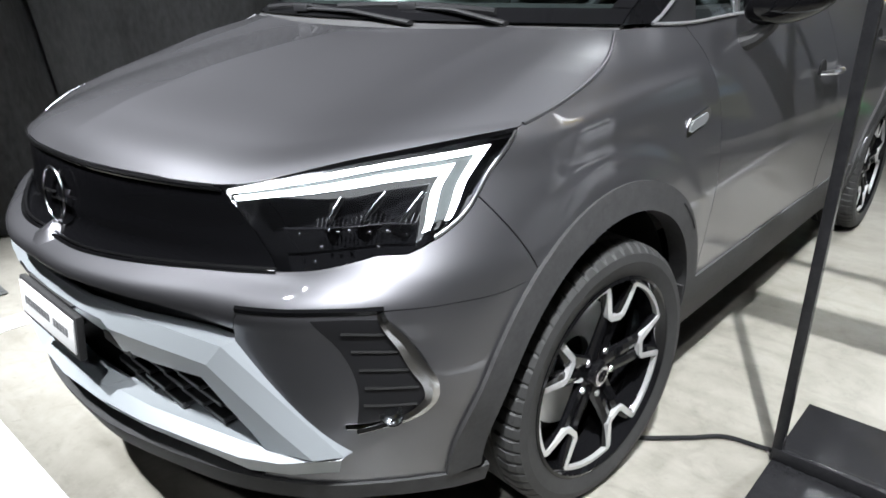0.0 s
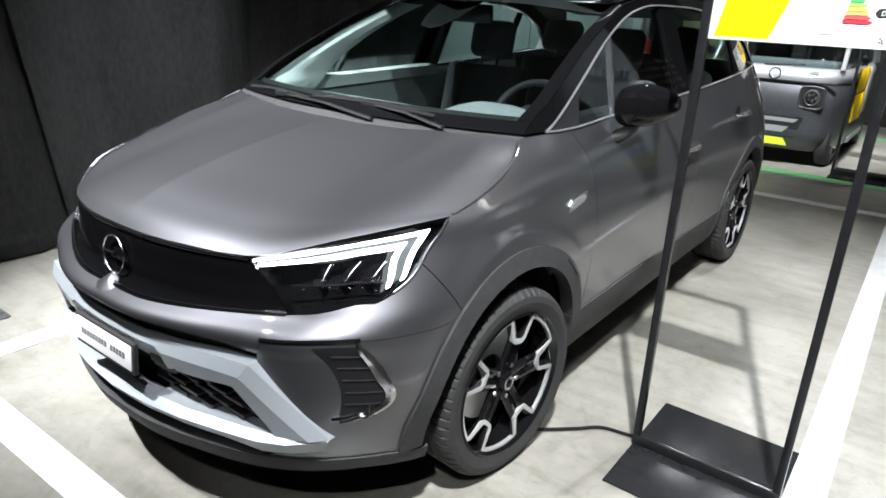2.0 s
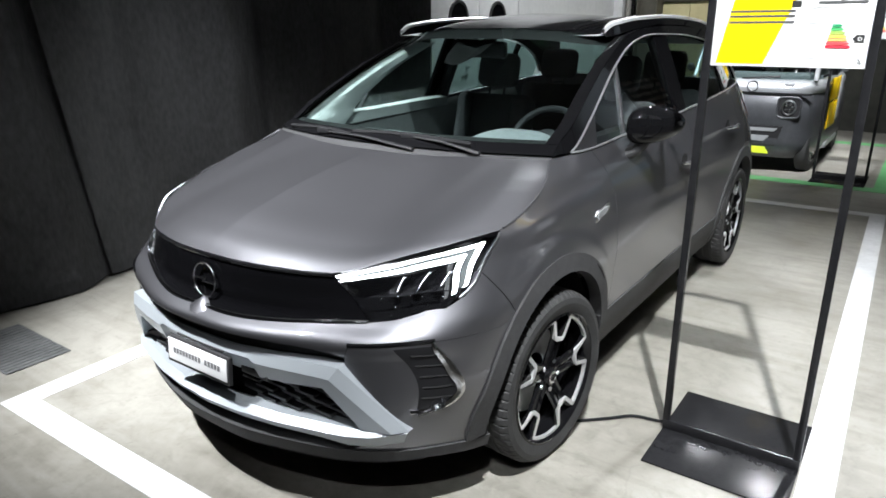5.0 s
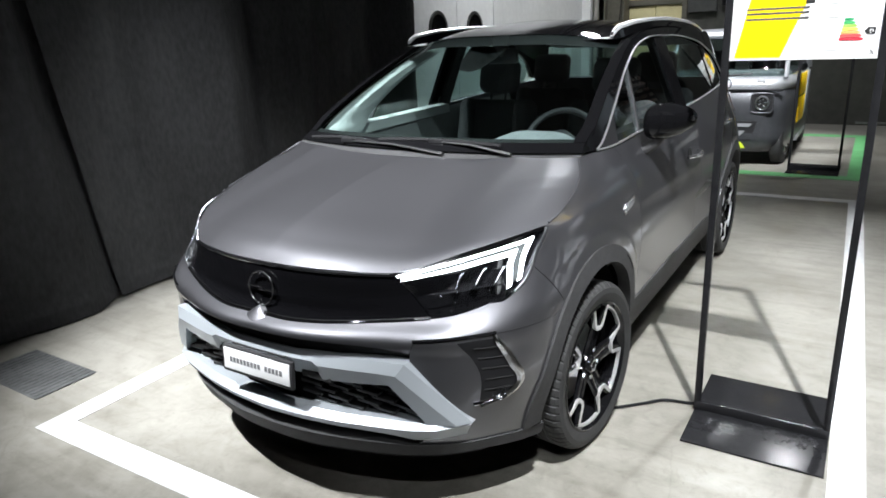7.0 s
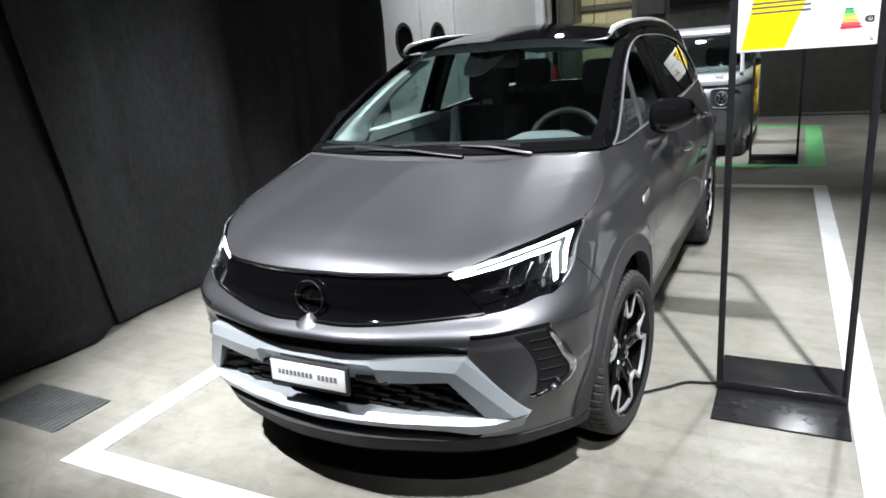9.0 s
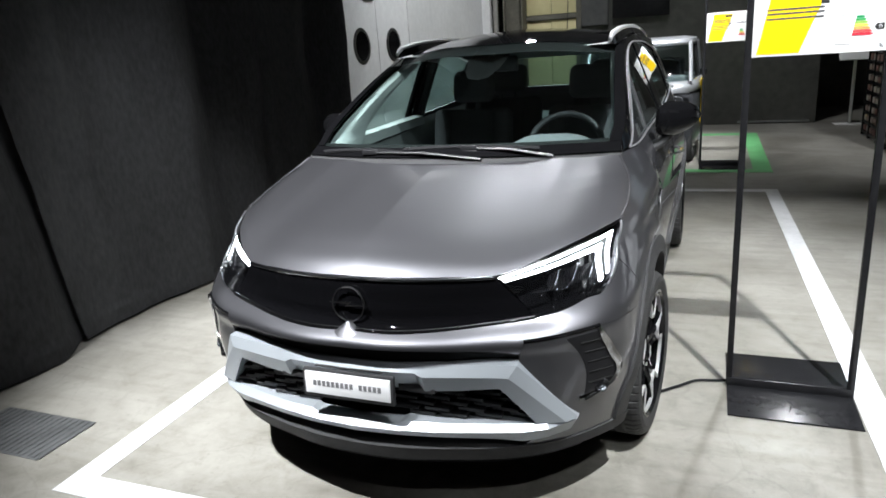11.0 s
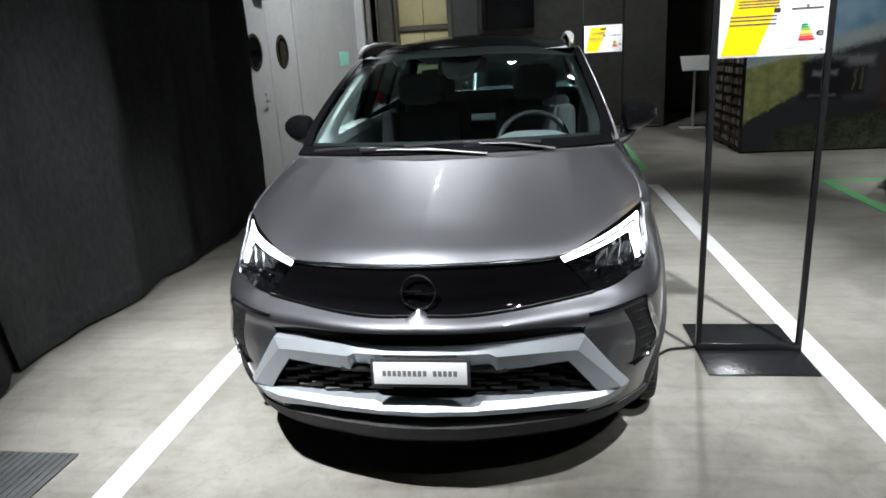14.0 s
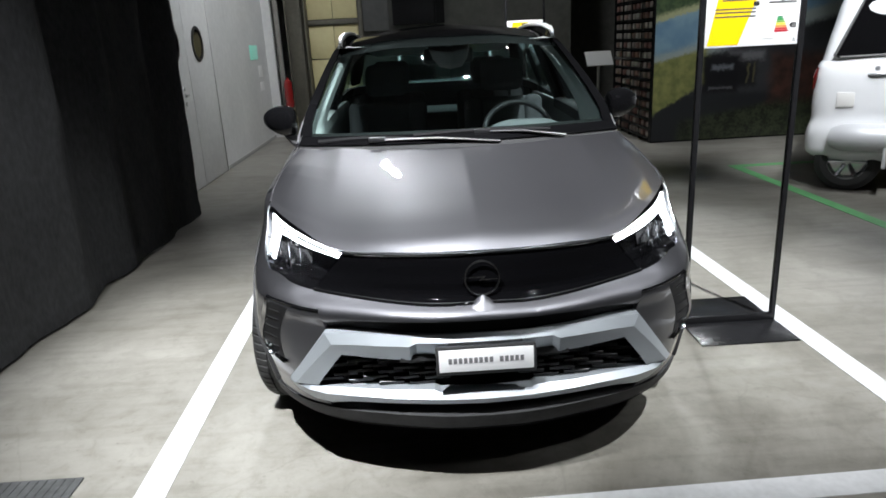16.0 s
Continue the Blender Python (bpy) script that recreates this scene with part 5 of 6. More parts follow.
# ---- cabin ----
rows = []
for x in np.linspace(-.70, .70, 57):
    k = math.exp(-((x - .36) / .19) ** 4)
    side = 1 - .10 * (abs(x) / .7) ** 2
    y0 = float(np.interp(abs(x), (0, .3, .55, .70), (.965, .975, 1.02, 1.08)))
    rows.append([(x, y0, 1.055), (x, y0 + .12, 1.058), (x, 1.28, 1.052 + .012 * k), (x, 1.38, 1.05 + .052 * k), (x, 1.45, 1.045 + .060 * k), (x, 1.50, 1.02 + .055 * k), (x, 1.515, .99 + .02 * k), (x, 1.50, .90), (x, 1.46, .60)])
bm = bmesh.new()
add_grid(bm, rows)
bmesh.ops.recalc_face_normals(bm, faces=bm.faces)
part("dashboard", bm, M["dash"], car, "dark grey dashboard", 50)
m = Matrix.Translation((.36, 1.70, 1.0)) @ pose(0, 0, 0, 62, 0, 0)
sw = part("steering_wheel", tube([m @ Vector((.185 * math.cos(a), .180 * math.sin(a), 0)) for a in np.linspace(0, 2 * math.pi, 41)[:-1]], .0155, 10, True), M["leather"], car, "black leather steering wheel")
part("wheel_hub", lathe([(0, .03), (.05, .03), (.075, .015), (.08, -.03)], m, 28), M["leather"], sw)
for a in (0, 180, 270):
    c, s = math.cos(radians(a)), math.sin(radians(a))
    part("wheel_spoke", tube([m @ Vector((.06 * c, .06 * s, .005)), m @ Vector((.18 * c, .18 * s, 0))], .016, 8, flat=.5), M["satin_dark"], sw)
part("steering_column", tube([(.36, 1.69, .99), (.36, 1.46, .90)], .05, 12), M["leather"], sw)


def seat(x, y, bench=False):
    w = .24
    st = part("seat", box((x - w, y - .12, .42), (x + w, y + .38, .60), .06, 4), M["seat"], car, "black cloth seat")
    back = bmesh.new()
    for dx, ww, dy in ((0, w - .05, .0), (-w + .05, .06, -.03), (w - .05, .06, -.03)):
        add_box(back, (-ww + dx, -.06 + dy, 0), (ww + dx, .06, .60), .045, 4)
    bmesh.ops.transform(back, matrix=pose(x, y + .36, .55, -14, 0, 0), verts=back.verts)
    part("backrest", back, M["seat"], st)
    head = box((-.135, -.05, .64), (.135, .05, .84), .05, 4)
    for dx in (-.05, .05):
        add_tube(head, [(dx, 0, .56), (dx, 0, .66)], .007, 6)
    bmesh.ops.transform(head, matrix=pose(x, y + .36, .55, -12, 0, 0), verts=head.verts)
    part("headrest", head, M["seat"], st)


for x in (-.37, .37):
    seat(x, 1.98)
for x in (-.37, .37):
    seat(x, 2.80)
part("centre_console", box((-.10, 1.5, .42), (.10, 2.3, .72), .03, 3), M["dash"], car)
part("inner_mirror", box((-.13, 1.70, 1.385), (.13, 1.735, 1.46), .015, 3), M["leather"], car, "black inner mirror")
bm = bmesh.new()
add_grid(bm, [[(x, y, z - .012 - .05 * (1 - abs(x) / w) * q) for x in np.linspace(-w, w, 9)] for w, y, z, q in ((.05, 1.46, 1.385, .2), (.085, 1.54, 1.42, .7), (.10, 1.63, 1.462, .7), (.11, 1.70, 1.495, .3))])
bmesh.ops.solidify(bm, geom=bm.faces[:], thickness=.01)
part("sensor_housing", bm, M["dark"], car, "black plastic sensor housing behind the screen")
# screen border printed black
g = SCREEN_GRID
band = np.concatenate([(g[-4:] * (-1, 1, 1))[:, :0:-1], g[-4:]], axis=1) - np.array((0, -.002, .006))
bm = bmesh.new()
add_grid(bm, band)
part("screen_band", bm, M["dark"], car)
band = np.concatenate([(g[:4] * (-1, 1, 1))[:, :0:-1], g[:4]], axis=1) - np.array((0, -.002, .006))
bm = bmesh.new()
add_grid(bm, band)
part("screen_band", bm, M["dark"], car)
for mirror in (False, True):
    flip = (lambda b: mirrored(b)) if mirror else (lambda b: b)
    # black print along the screen edge, pale trim inside the pillar, door cards
    strip = g[:, -3:] - np.array((.0, -.003, .006))
    bm = bmesh.new()
    add_grid(bm, strip)
    part("screen_print", flip(bm), M["dark"], car)
    rows = []
    for k in range(len(PILLAR_EDGE)):
        x, y, z = PILLAR_EDGE[k]
        q = k / (len(PILLAR_EDGE) - 1)
        w = .085 - .03 * q
        wide = (1 - q) ** 2
        rows.append([(x - .040, y + .012, z - .022), (x - .066, y + .050 + .03 * wide, z - .03), (x - .078, y + .11 + .10 * wide, z - .034), (x - .072, y + .16 + .19 * wide, z - .032 + .01 * wide)])
    bm = bmesh.new()
    add_grid(bm, rows)
    bmesh.ops.recalc_face_normals(bm, faces=bm.faces)
    part("pillar_trim", flip(bm), M["trim_light"], car, "pale fabric pillar trim")
    card = np.array([[(up(y, 1.10)[0] - d, y, z) for y in np.linspace(1.25, 3.3, 24)] for d, z in ((.03, 1.09), (.07, 1.10), (.085, 1.06), (.10, .80), (.11, .45))])
    bm = bmesh.new()
    add_grid(bm, card)
    bmesh.ops.recalc_face_normals(bm, faces=bm.faces)
    part("door_card", flip(bm), M["card"], car)
    pad = np.array([[(up(y, 1.10)[0] - d, y, 1.10 + .02 * (y - 1.3) / 2 + e) for y in np.linspace(1.30, 2.40, 16)] for d, e in ((.012, -.02), (.02, .006), (.06, .012), (.088, .002), (.094, -.05))])
    bm = bmesh.new()
    add_grid(bm, pad)
    bmesh.ops.recalc_face_normals(bm, faces=bm.faces)
    # far door's pad made pale in place of lamplight; near one stays dark
    part("door_top_pad", flip(bm), M["trim_light"] if mirror else M["leather"], car)
    part("inner_pillar", flip(tube([(up(2.40, z)[0] - .05, 2.40, z) for z in np.linspace(1.06, 1.47, 8)], .035, 8)), M["leather"], car)
bm = bmesh.new()
add_grid(bm, [[(x * (.58 if y < 3.6 else .5), y, z) for x in np.linspace(-1, 1, 9)] for y, z in ((1.80, 1.485), (2.2, 1.515), (2.8, 1.52), (3.4, 1.47), (3.75, 1.40))])
part("headliner", bm, M["headliner"], car)
part("rear_shelf", box((-.66, 3.3, .95), (.66, 3.85, .98), .01), M["dash"], car)

# rear lamps
for mirror in (False, True):
    flip = (lambda b: mirrored(b)) if mirror else (lambda b: b)
    part("tail_lamp", flip(panel(skin_patch(side_line((3.86, .93), (3.95, .94), (4.03, .95)), side_line((3.70, 1.09), (3.85, 1.09), (3.97, 1.10)), side_line((3.86, .93), (3.70, 1.09)), side_line((4.03, .95), (3.97, 1.10)), 10, 8), .006, .02)), M["red_lens"], car, "red tail lamp")


# ---- white wall with its double door ----
def disc(c, axis, r, n=40):
    m = Matrix.Translation(c) @ (pose(0, 0, 0, 0, 90, 0) if axis == "x" else pose(0, 0, 0, 90, 0, 0))
    return m


door = thing("door_1", "white double door with two round dark windows", "door", kind="structure")
for y0, y1, port in ((5.06, 5.985, 5.56), (5.995, 6.92, 6.42)):
    leaf = part("door_leaf", box((-2.775, y0, .01), (-2.745, y1, 2.30), .003), M["wall"], door)
    part("porthole_ring", lathe([(.165, -.004), (.165, .012), (.195, .012), (.205, .004), (.205, -.004)], disc((-2.745, port, 1.607), "x", .2), 40), M["dark_frame"], leaf)
    part("porthole_glass", lathe([(0, .0), (.166, .0)], disc((-2.742, port, 1.607), "x", .2), 40), M["black_gloss"], leaf)
h = part("lever_handle", tube([(-2.745, 5.73, 1.06), (-2.70, 5.73, 1.06), (-2.695, 5.71, 1.06), (-2.695, 5.62, 1.055)], .009, 8), M["satin"], door)
for z in (1.13, 1.06, .97):
    part("rosette", lathe([(0, .006), (.022, .006), (.026, 0)], Matrix.Translation((-2.745, 5.73, z)) @ pose(0, 0, 0, 0, 90, 0), 20), M["satin"], h)
part("door_frame", box((-2.765, 5.02, 0), (-2.735, 5.055, 2.36), .002), M["wall"], door)
part("door_frame", box((-2.765, 6.925, 0), (-2.735, 6.96, 2.36), .002), M["wall"], door)
part("door_frame", box((-2.765, 5.055, 2.305), (-2.735, 6.925, 2.36), .002), M["wall"], door)
part("door_closer", box((-2.745, 5.7, 2.18), (-2.69, 5.95, 2.24), .006), M["dark_frame"], door)
structure("baseboard", box((-2.76, 6.96, 0), (-2.748, 10.15, .045), .002), M["skirting"], "grey skirting along the white wall", "skirting")

tagged(joined("exit_sign", box((-2.76, 9.0, 1.36), (-2.75, 9.5, 1.58), .003), M["exit_green"], None), "green emergency exit sign on the white wall", "sign")
tagged(joined("notice_sheet", box((-2.76, 9.45, 1.08), (-2.755, 9.72, 1.26), .001), M["white"], None), "white paper notice on the wall", "notice")
tagged(joined("notice_sheet", box((-2.76, 9.45, .86), (-2.755, 9.72, 1.0), .001), M["white"], None), "white paper notice on the wall", "notice")

# far end: pipe, steel column, cream gate, dark partition
structure("wall_corner", box((-3.0, 10.2, 0), (-2.62, 10.45, 6.9)), M["wall"], "white wall corner beside the column", "wall")
tagged(joined("drain_pipe", tube([(-2.54, 10.28, 0), (-2.54, 10.28, 6.9)], .045, 14), M["pipe"], None), "grey vertical drain pipe", "pipe")
column = thing("steel_column", "dark brown steel column at the far wall", "column", kind="structure")
for x0, x1, y0, y1 in ((-2.38, -2.36, 10.2, 10.5), (-2.06, -2.04, 10.2, 10.5), (-2.36, -2.06, 10.33, 10.37)):
    part("flange", box((x0, y0, 0), (x1, y1, 6.9), .002), M["steel"], column)
gate = thing("cream_gate", "cream yellow panelled gate in the far wall", "gate", kind="structure")
for x0 in (-2.04, -1.6):
    for z0, z1 in ((0, .62), (.64, 1.28), (1.30, 1.86), (1.96, 2.6), (2.62, 3.4)):
        part("gate_panel", box((x0 + .004, 10.5, z0), (x0 + .436, 10.54, z1), .006), M["cream"], gate)
part("gate_rail", box((-2.04, 10.46, 1.87), (-1.15, 10.5, 1.95), .004), M["steel"], gate)
part("gate_post", box((-1.16, 10.42, 0), (-1.08, 10.54, 4), .004), M["steel"], gate)
structure("wall_north_screen", box((-1.08, 10.45, 0), (2.58, 10.6, 6.9)), M["dark_wall"], "dark grey partition across the hall", "wall")
structure("wall_north_upper", box((-2.04, 10.5, 3.4), (-1.08, 10.6, 6.9)), M["dark_wall"], "dark grey partition across the hall", "wall")
structure("trim_light", box((1.45, 10.43, .02), (2.5, 10.448, .05), .002), M["satin"], "thin bright metal strip at the foot of the partition", "trim")
for x0, x1 in ((-1.06, -.62), (-.55, .35)):
    tagged(joined("wall_panel", box((x0, 10.36, 1.72 if x0 < -1 else 1.80), (x1, 10.44, 3.1), .01), M["panel_grey"] if x0 < -1 else M["powder"], None), "dark grey board hung on the far partition", "panel")

ext = part("fire_extinguisher", lathe([(0, .0), (.07, 0), (.075, .02), (.075, .38), (.06, .44), (.028, .47), (.025, .50), (0, .50)], pose(-2.44, 10.14, .52), 24), M["red_paint"], None)
tagged(ext, "red fire extinguisher hung by the column", "fire extinguisher")
part("valve", tube([(-2.44, 10.14, 1.01), (-2.44, 10.14, 1.05), (-2.44, 10.06, 1.07)], .014, 8), M["powder"], ext)
part("hose", tube([(-2.44, 10.14, 1.04), (-2.37, 10.12, 1.0), (-2.355, 10.1, .8), (-2.36, 10.1, .66)], .010, 8), M["powder"], ext)
part("bracket", box((-2.50, 10.205, .8), (-2.38, 10.22, .84), .003), M["powder"], ext)

# drain cover in the floor
cover = thing("drain_cover", "ribbed grey metal cover set in the floor", "drain cover")
part("frame", box((-2.073, -.045, 0), (-1.508, .258, .003), .001), M["cover"], cover)
for k in range(17):
    x = -2.053 + .0335 * k
    part("rib", box((x, -.035, .003), (x + .017, .248, .0065), .001, 1), M["cover"], cover)

# power cable from the car to the stand
pts = curve_at([(.70, 1.02, .012), (.84, 1.10, .009), (.95, 1.20, .008), (1.03, 1.275, .008), (1.10, 1.29, .008), (1.165, 1.285, .02)], 40)
tagged(joined("power_cable", tube([tuple(p) for p in pts], .0065, 8), M["powder"], None), "black power cable lying on the concrete floor", "cable")


# ---- rack, lectern and picture wall ----
rack = thing("stacked_rack", "tall dark rack filled with reddish wooden blocks", "rack")
part("back_board", box((3.08, 7.29, 0), (3.12, 9.09, 2.7)), M["powder"], rack)
for y in (7.29, 7.74, 8.19, 8.64, 9.06):
    part("upright", box((2.975, y, 0), (3.08, y + .03, 2.7), .002), M["powder"], rack)
PITCH = .132
for r in range(20):
    z = .07 + PITCH * r
    part("shelf_rail", box((2.978, 7.32, z - .036), (3.08, 9.06, z), .002), M["powder"], rack)
block = None
for r in range(20):
    for k in range(9):
        if block is None:
            block = part("block", box((2.984, -.062, 0), (3.07, .062, .078), .010, 2), M["brick_red"], rack)
            b = block
        else:
            b = block.copy()
            scene.collection.objects.link(b)
        b.location = (0, 7.40 + .193 * k, .07 + PITCH * r)
structure("wall_picture", box((2.98, 7.24, 0), (9.2, 7.285, 3.6)), M["powder"], "dark freestanding exhibition wall", "wall")
poster = thing("wall_picture_print", "large dark landscape photograph of a lake, meadow and parked vehicles", "poster")
part("print", box((2.995, 7.2335, .02), (9.15, 7.2355, 3.5)), M["landscape"], poster, smooth=False)
lec = thing("lectern", "slim white lectern with a sloping top", "lectern")
part("foot", box((2.80, 9.97, 0), (3.20, 10.27, .012), .003), M["white_metal"], lec)
part("pole", box((2.98, 10.10, .012), (3.02, 10.14, 1.0), .004), M["white_metal"], lec)
top = box((-.23, -.16, 0), (.23, .16, .02), .003)
bmesh.ops.transform(top, matrix=pose(3.0, 10.10, 1.06, 46, 0, 0), verts=top.verts)
part("top", top, M["white_metal"], lec)


# ---- rounded bodies for the other vehicles ----
def shell(levels, n=64, power=5.0, t0=0.0, t1=1.0):
    """A closed skin over levels (z, x0, x1, y0, y1, power), each a rounded rectangle in plan."""
    rows = []
    for z, x0, x1, y0, y1, pw in levels:
        row = []
        for k in range(n + 1):
            a = 2 * math.pi * k / n
            c, s = math.cos(a), math.sin(a)
            e = 2 / pw
            row.append(((x0 + x1) / 2 + (x1 - x0) / 2 * math.copysign(abs(c) ** e, c), (y0 + y1) / 2 + (y1 - y0) / 2 * math.copysign(abs(s) ** e, s), z))
        rows.append(row)
    return rows


def smooth_levels(levels, n):
    a = np.array(levels, float)
    return [tuple(r) for r in hermite(a[:, 0], a, np.linspace(a[0, 0], a[-1, 0], n))]


def shell_mesh(levels, n=64, cap=True):
    bm = bmesh.new()
    v = add_grid(bm, shell(levels, n))
    bmesh.ops.remove_doubles(bm, verts=bm.verts, dist=.0004)
    if cap:
        bmesh.ops.holes_fill(bm, edges=[e for e in bm.edges if e.is_boundary], sides=0)
    bmesh.ops.recalc_face_normals(bm, faces=bm.faces)
    return bm


def small_wheel(name, parent, c, r, w, axis_turn, rim_mat):
    at = Matrix.Translation(c) @ axis_turn
    wh = part(name, lathe([(r * .60, -w), (r * .8, -w * 1.05), (r * .96, -w * .8), (r, -w * .5), (r, w * .5), (r * .96, w * .8), (r * .8, w * 1.05), (r * .60, w)], at, 40, True), M["rubber"], parent, "black tyre")
    part("rim", lathe([(r * .62, -w * .6), (r * .62, w * .95), (r * .56, w * .8), (r * .5, w * .45), (r * .16, w * .55), (0, w * .55)], at, 40), rim_mat, wh)
    for k in range(6):
        m = at @ pose(0, 0, 0, 0, 0, 60 * k)
        part("spoke", tube([m @ Vector((r * .14, 0, w * .62)), m @ Vector((r * .55, 0, w * .78))], r * .07, 6), rim_mat, wh)
    return wh


# microcar: nose towards the hall's front
mc = thing("microcar", "small grey two-seat microcar with yellow side panels on green-taped floor", "microcar")
MX0, MX1, MY0, MY1 = -.54, .93, 6.68, 9.05
part("lower_body", shell_mesh(smooth_levels([(.16, MX0 + .05, MX1 - .05, MY0 + .06, MY1 - .06, 6), (.24, MX0 + .01, MX1 - .01, MY0 + .01, MY1 - .01, 7), (.45, MX0, MX1, MY0, MY1, 7), (.74, MX0 + .01, MX1 - .01, MY0 + .02, MY1 - .02, 7), (.825, MX0 + .03, MX1 - .03, MY0 + .06, MY1 - .03, 6)], 14)), M["grey_plastic"], mc, "satin dark grey lower body")
part("upper_body", shell_mesh(smooth_levels([(.83, MX0 + .02, MX1 - .02, MY0 + .04, MY1 - .02, 6), (.865, MX0 + .01, MX1 - .01, MY0 + .035, MY1 - .02, 6), (.92, MX0 + .02, MX1 - .02, MY0 + .06, MY1 - .03, 6), (.96, MX0 + .05, MX1 - .05, MY0 + .13, MY1 - .06, 5)], 12)), M["grey_silver"], mc, "satin light grey upper body")
part("cabin_glass", shell_mesh(smooth_levels([(.945, MX0 + .06, MX1 - .06, MY0 + .17, MY1 - .10, 7), (1.15, MX0 + .08, MX1 - .08, MY0 + .28, MY1 - .14, 7), (1.38, MX0 + .13, MX1 - .13, MY0 + .48, MY1 - .24, 6)], 10), cap=False), M["privacy_lit"], mc, "dark windscreen glass")
part("roof", shell_mesh(smooth_levels([(1.365, MX0 + .105, MX1 - .105, MY0 + .44, MY1 - .20, 6), (1.41, MX0 + .10, MX1 - .10, MY0 + .43, MY1 - .19, 6), (1.45, MX0 + .14, MX1 - .14, MY0 + .52, MY1 - .26, 5), (1.465, MX0 + .24, MX1 - .24, MY0 + .66, MY1 - .4, 4)], 10)), M["grey_silver"], mc)
for x, k in ((MX0 + .075, -1), (MX1 - .075, 1)):
    part("front_pillar", tube([(x, MY0 + .20, .95), (x - .02 * k, MY0 + .31, 1.16), (x - .055 * k, MY0 + .49, 1.39)], .024, 8), M["grey_silver"], mc)
    part("rear_pillar", tube([(x, MY1 - .14, .95), (x - .055 * k, MY1 - .27, 1.39)], .05, 8), M["grey_silver"], mc)
    part("door_pillar", tube([(x + .005 * k, MY0 + 1.25, .95), (x - .05 * k, MY0 + 1.25, 1.39)], .03, 8), M["powder"], mc)
    # lamps
    lx = x - .185 * k
    hollow = [(lx + .125 * math.copysign(abs(math.cos(a)) ** .45, math.cos(a)), MY0 - .004, .695 + .105 * math.copysign(abs(math.sin(a)) ** .45, math.sin(a))) for a in np.linspace(0, 2 * math.pi, 49)[:-1]]
    lamp = part("round_lamp", lathe([(.062, .012), (.068, .018), (.076, .016), (.080, .0)], Matrix.Translation((lx, MY0 - .004, .695)) @ pose(0, 0, 0, 90, 0, 0), 32), M["satin"], mc, "round headlamp in a rounded black recess")
    part("lamp_recess", slab(hollow, (0, .05, 0)), M["louvre"], lamp)
    part("recess_rim", tube(hollow, .010, 8, True, up=(0, 1, 0)), M["grey_plastic"], lamp)
    part("lamp_lens", lathe([(0, .010), (.04, .009), (.063, .004)], Matrix.Translation((lx, MY0 - .004, .695)) @ pose(0, 0, 0, 90, 0, 0), 24), M["lamp_dark"], lamp)
    for q in range(5):
        a = radians(72 * q)
        part("lamp_reflector", lathe([(0, .012), (.016, .006), (.020, -.002)], Matrix.Translation((lx + .036 * math.cos(a), MY0 - .012, .695 + .036 * math.sin(a))) @ pose(0, 0, 0, 90, 0, 0), 12), M["chrome_soft"], lamp)
    part("indicator", box((x - .23 * k - .05, MY0 + .05, .895), (x - .23 * k + .05, MY0 + .09, .935), .012, 3), M["clear_solid"], mc)
    mir = part("mirror", lathe([(0, .03), (.03, .028), (.048, .012), (.045, -.012), (.0, -.02)], Matrix.Translation((x + .11 * k, MY0 + .48, 1.05)) @ pose(0, 0, 0, 90, 0, 0), 20), M["grey_plastic"], mc)
    part("mirror_arm", tube([(x + .0 * k, MY0 + .5, .98), (x + .11 * k, MY0 + .49, 1.04)], .012, 6), M["powder"], mir)
    for y0, y1, z0, z1 in ((MY0 + .62, MY0 + .92, .72, .96), (MY0 + .94, MY0 + 1.22, .72, .96), (MY0 + .62, MY0 + .92, .42, .70), (MY0 + .94, MY0 + 1.22, .42, .70)):
        xs = (MX1 + .004) if k > 0 else (MX0 - .004)
        part("yellow_panel", box((min(xs, xs - .012 * k), y0, z0), (max(xs, xs - .012 * k), y1, z1), .004), M["yellow"], mc, "yellow decorated side panel")
    part("white_panel", box((min(xs, xs - .012 * k), MY0 + 1.24, .46), (max(xs, xs - .012 * k), MY0 + 1.60, .95), .004), M["white_paint"], mc)
    part("side_step", box((min(x, x + .08 * k), MY0 + .7, .2), (max(x, x + .08 * k), MY1 - .7, .26), .01), M["grey_silver"], mc)
    for y in (MY0 + .34, MY1 - .36):
        xc = (MX1 - .10) if k > 0 else (MX0 + .10)
        small_wheel("wheel", mc, (xc, y, .245), .245, .068, pose(0, 0, 0, 0, 90 * k, 0), M["chrome_soft"])
cx = (MX0 + MX1) / 2
part("nose_gap", box((MX0 + .06, MY0 + .03, .818), (MX1 - .06, MY0 + .08, .838), .006), M["powder"], mc)
part("ring_badge", tube([(cx + .05 + .058 * math.cos(a), MY0 + .028, .895 + .05 * math.sin(a)) for a in np.linspace(0, 2 * math.pi, 25)[:-1]], .007, 6, True, up=(0, 1, 0)), M["chrome"], mc)
def nose_plate(name, z0, z1, a0, a1, mat, out=.012):
    """A plate across the nose, a0 wide to each side at its foot and a1 at its top."""
    return part(name, slab([(cx + .08 - a0, MY0 - out, z0), (cx + .08 + a0, MY0 - out, z0), (cx + .08 + a1, MY0 - out, z1), (cx + .08 - a1, MY0 - out, z1)], (0, .03, 0)), mat, mc)


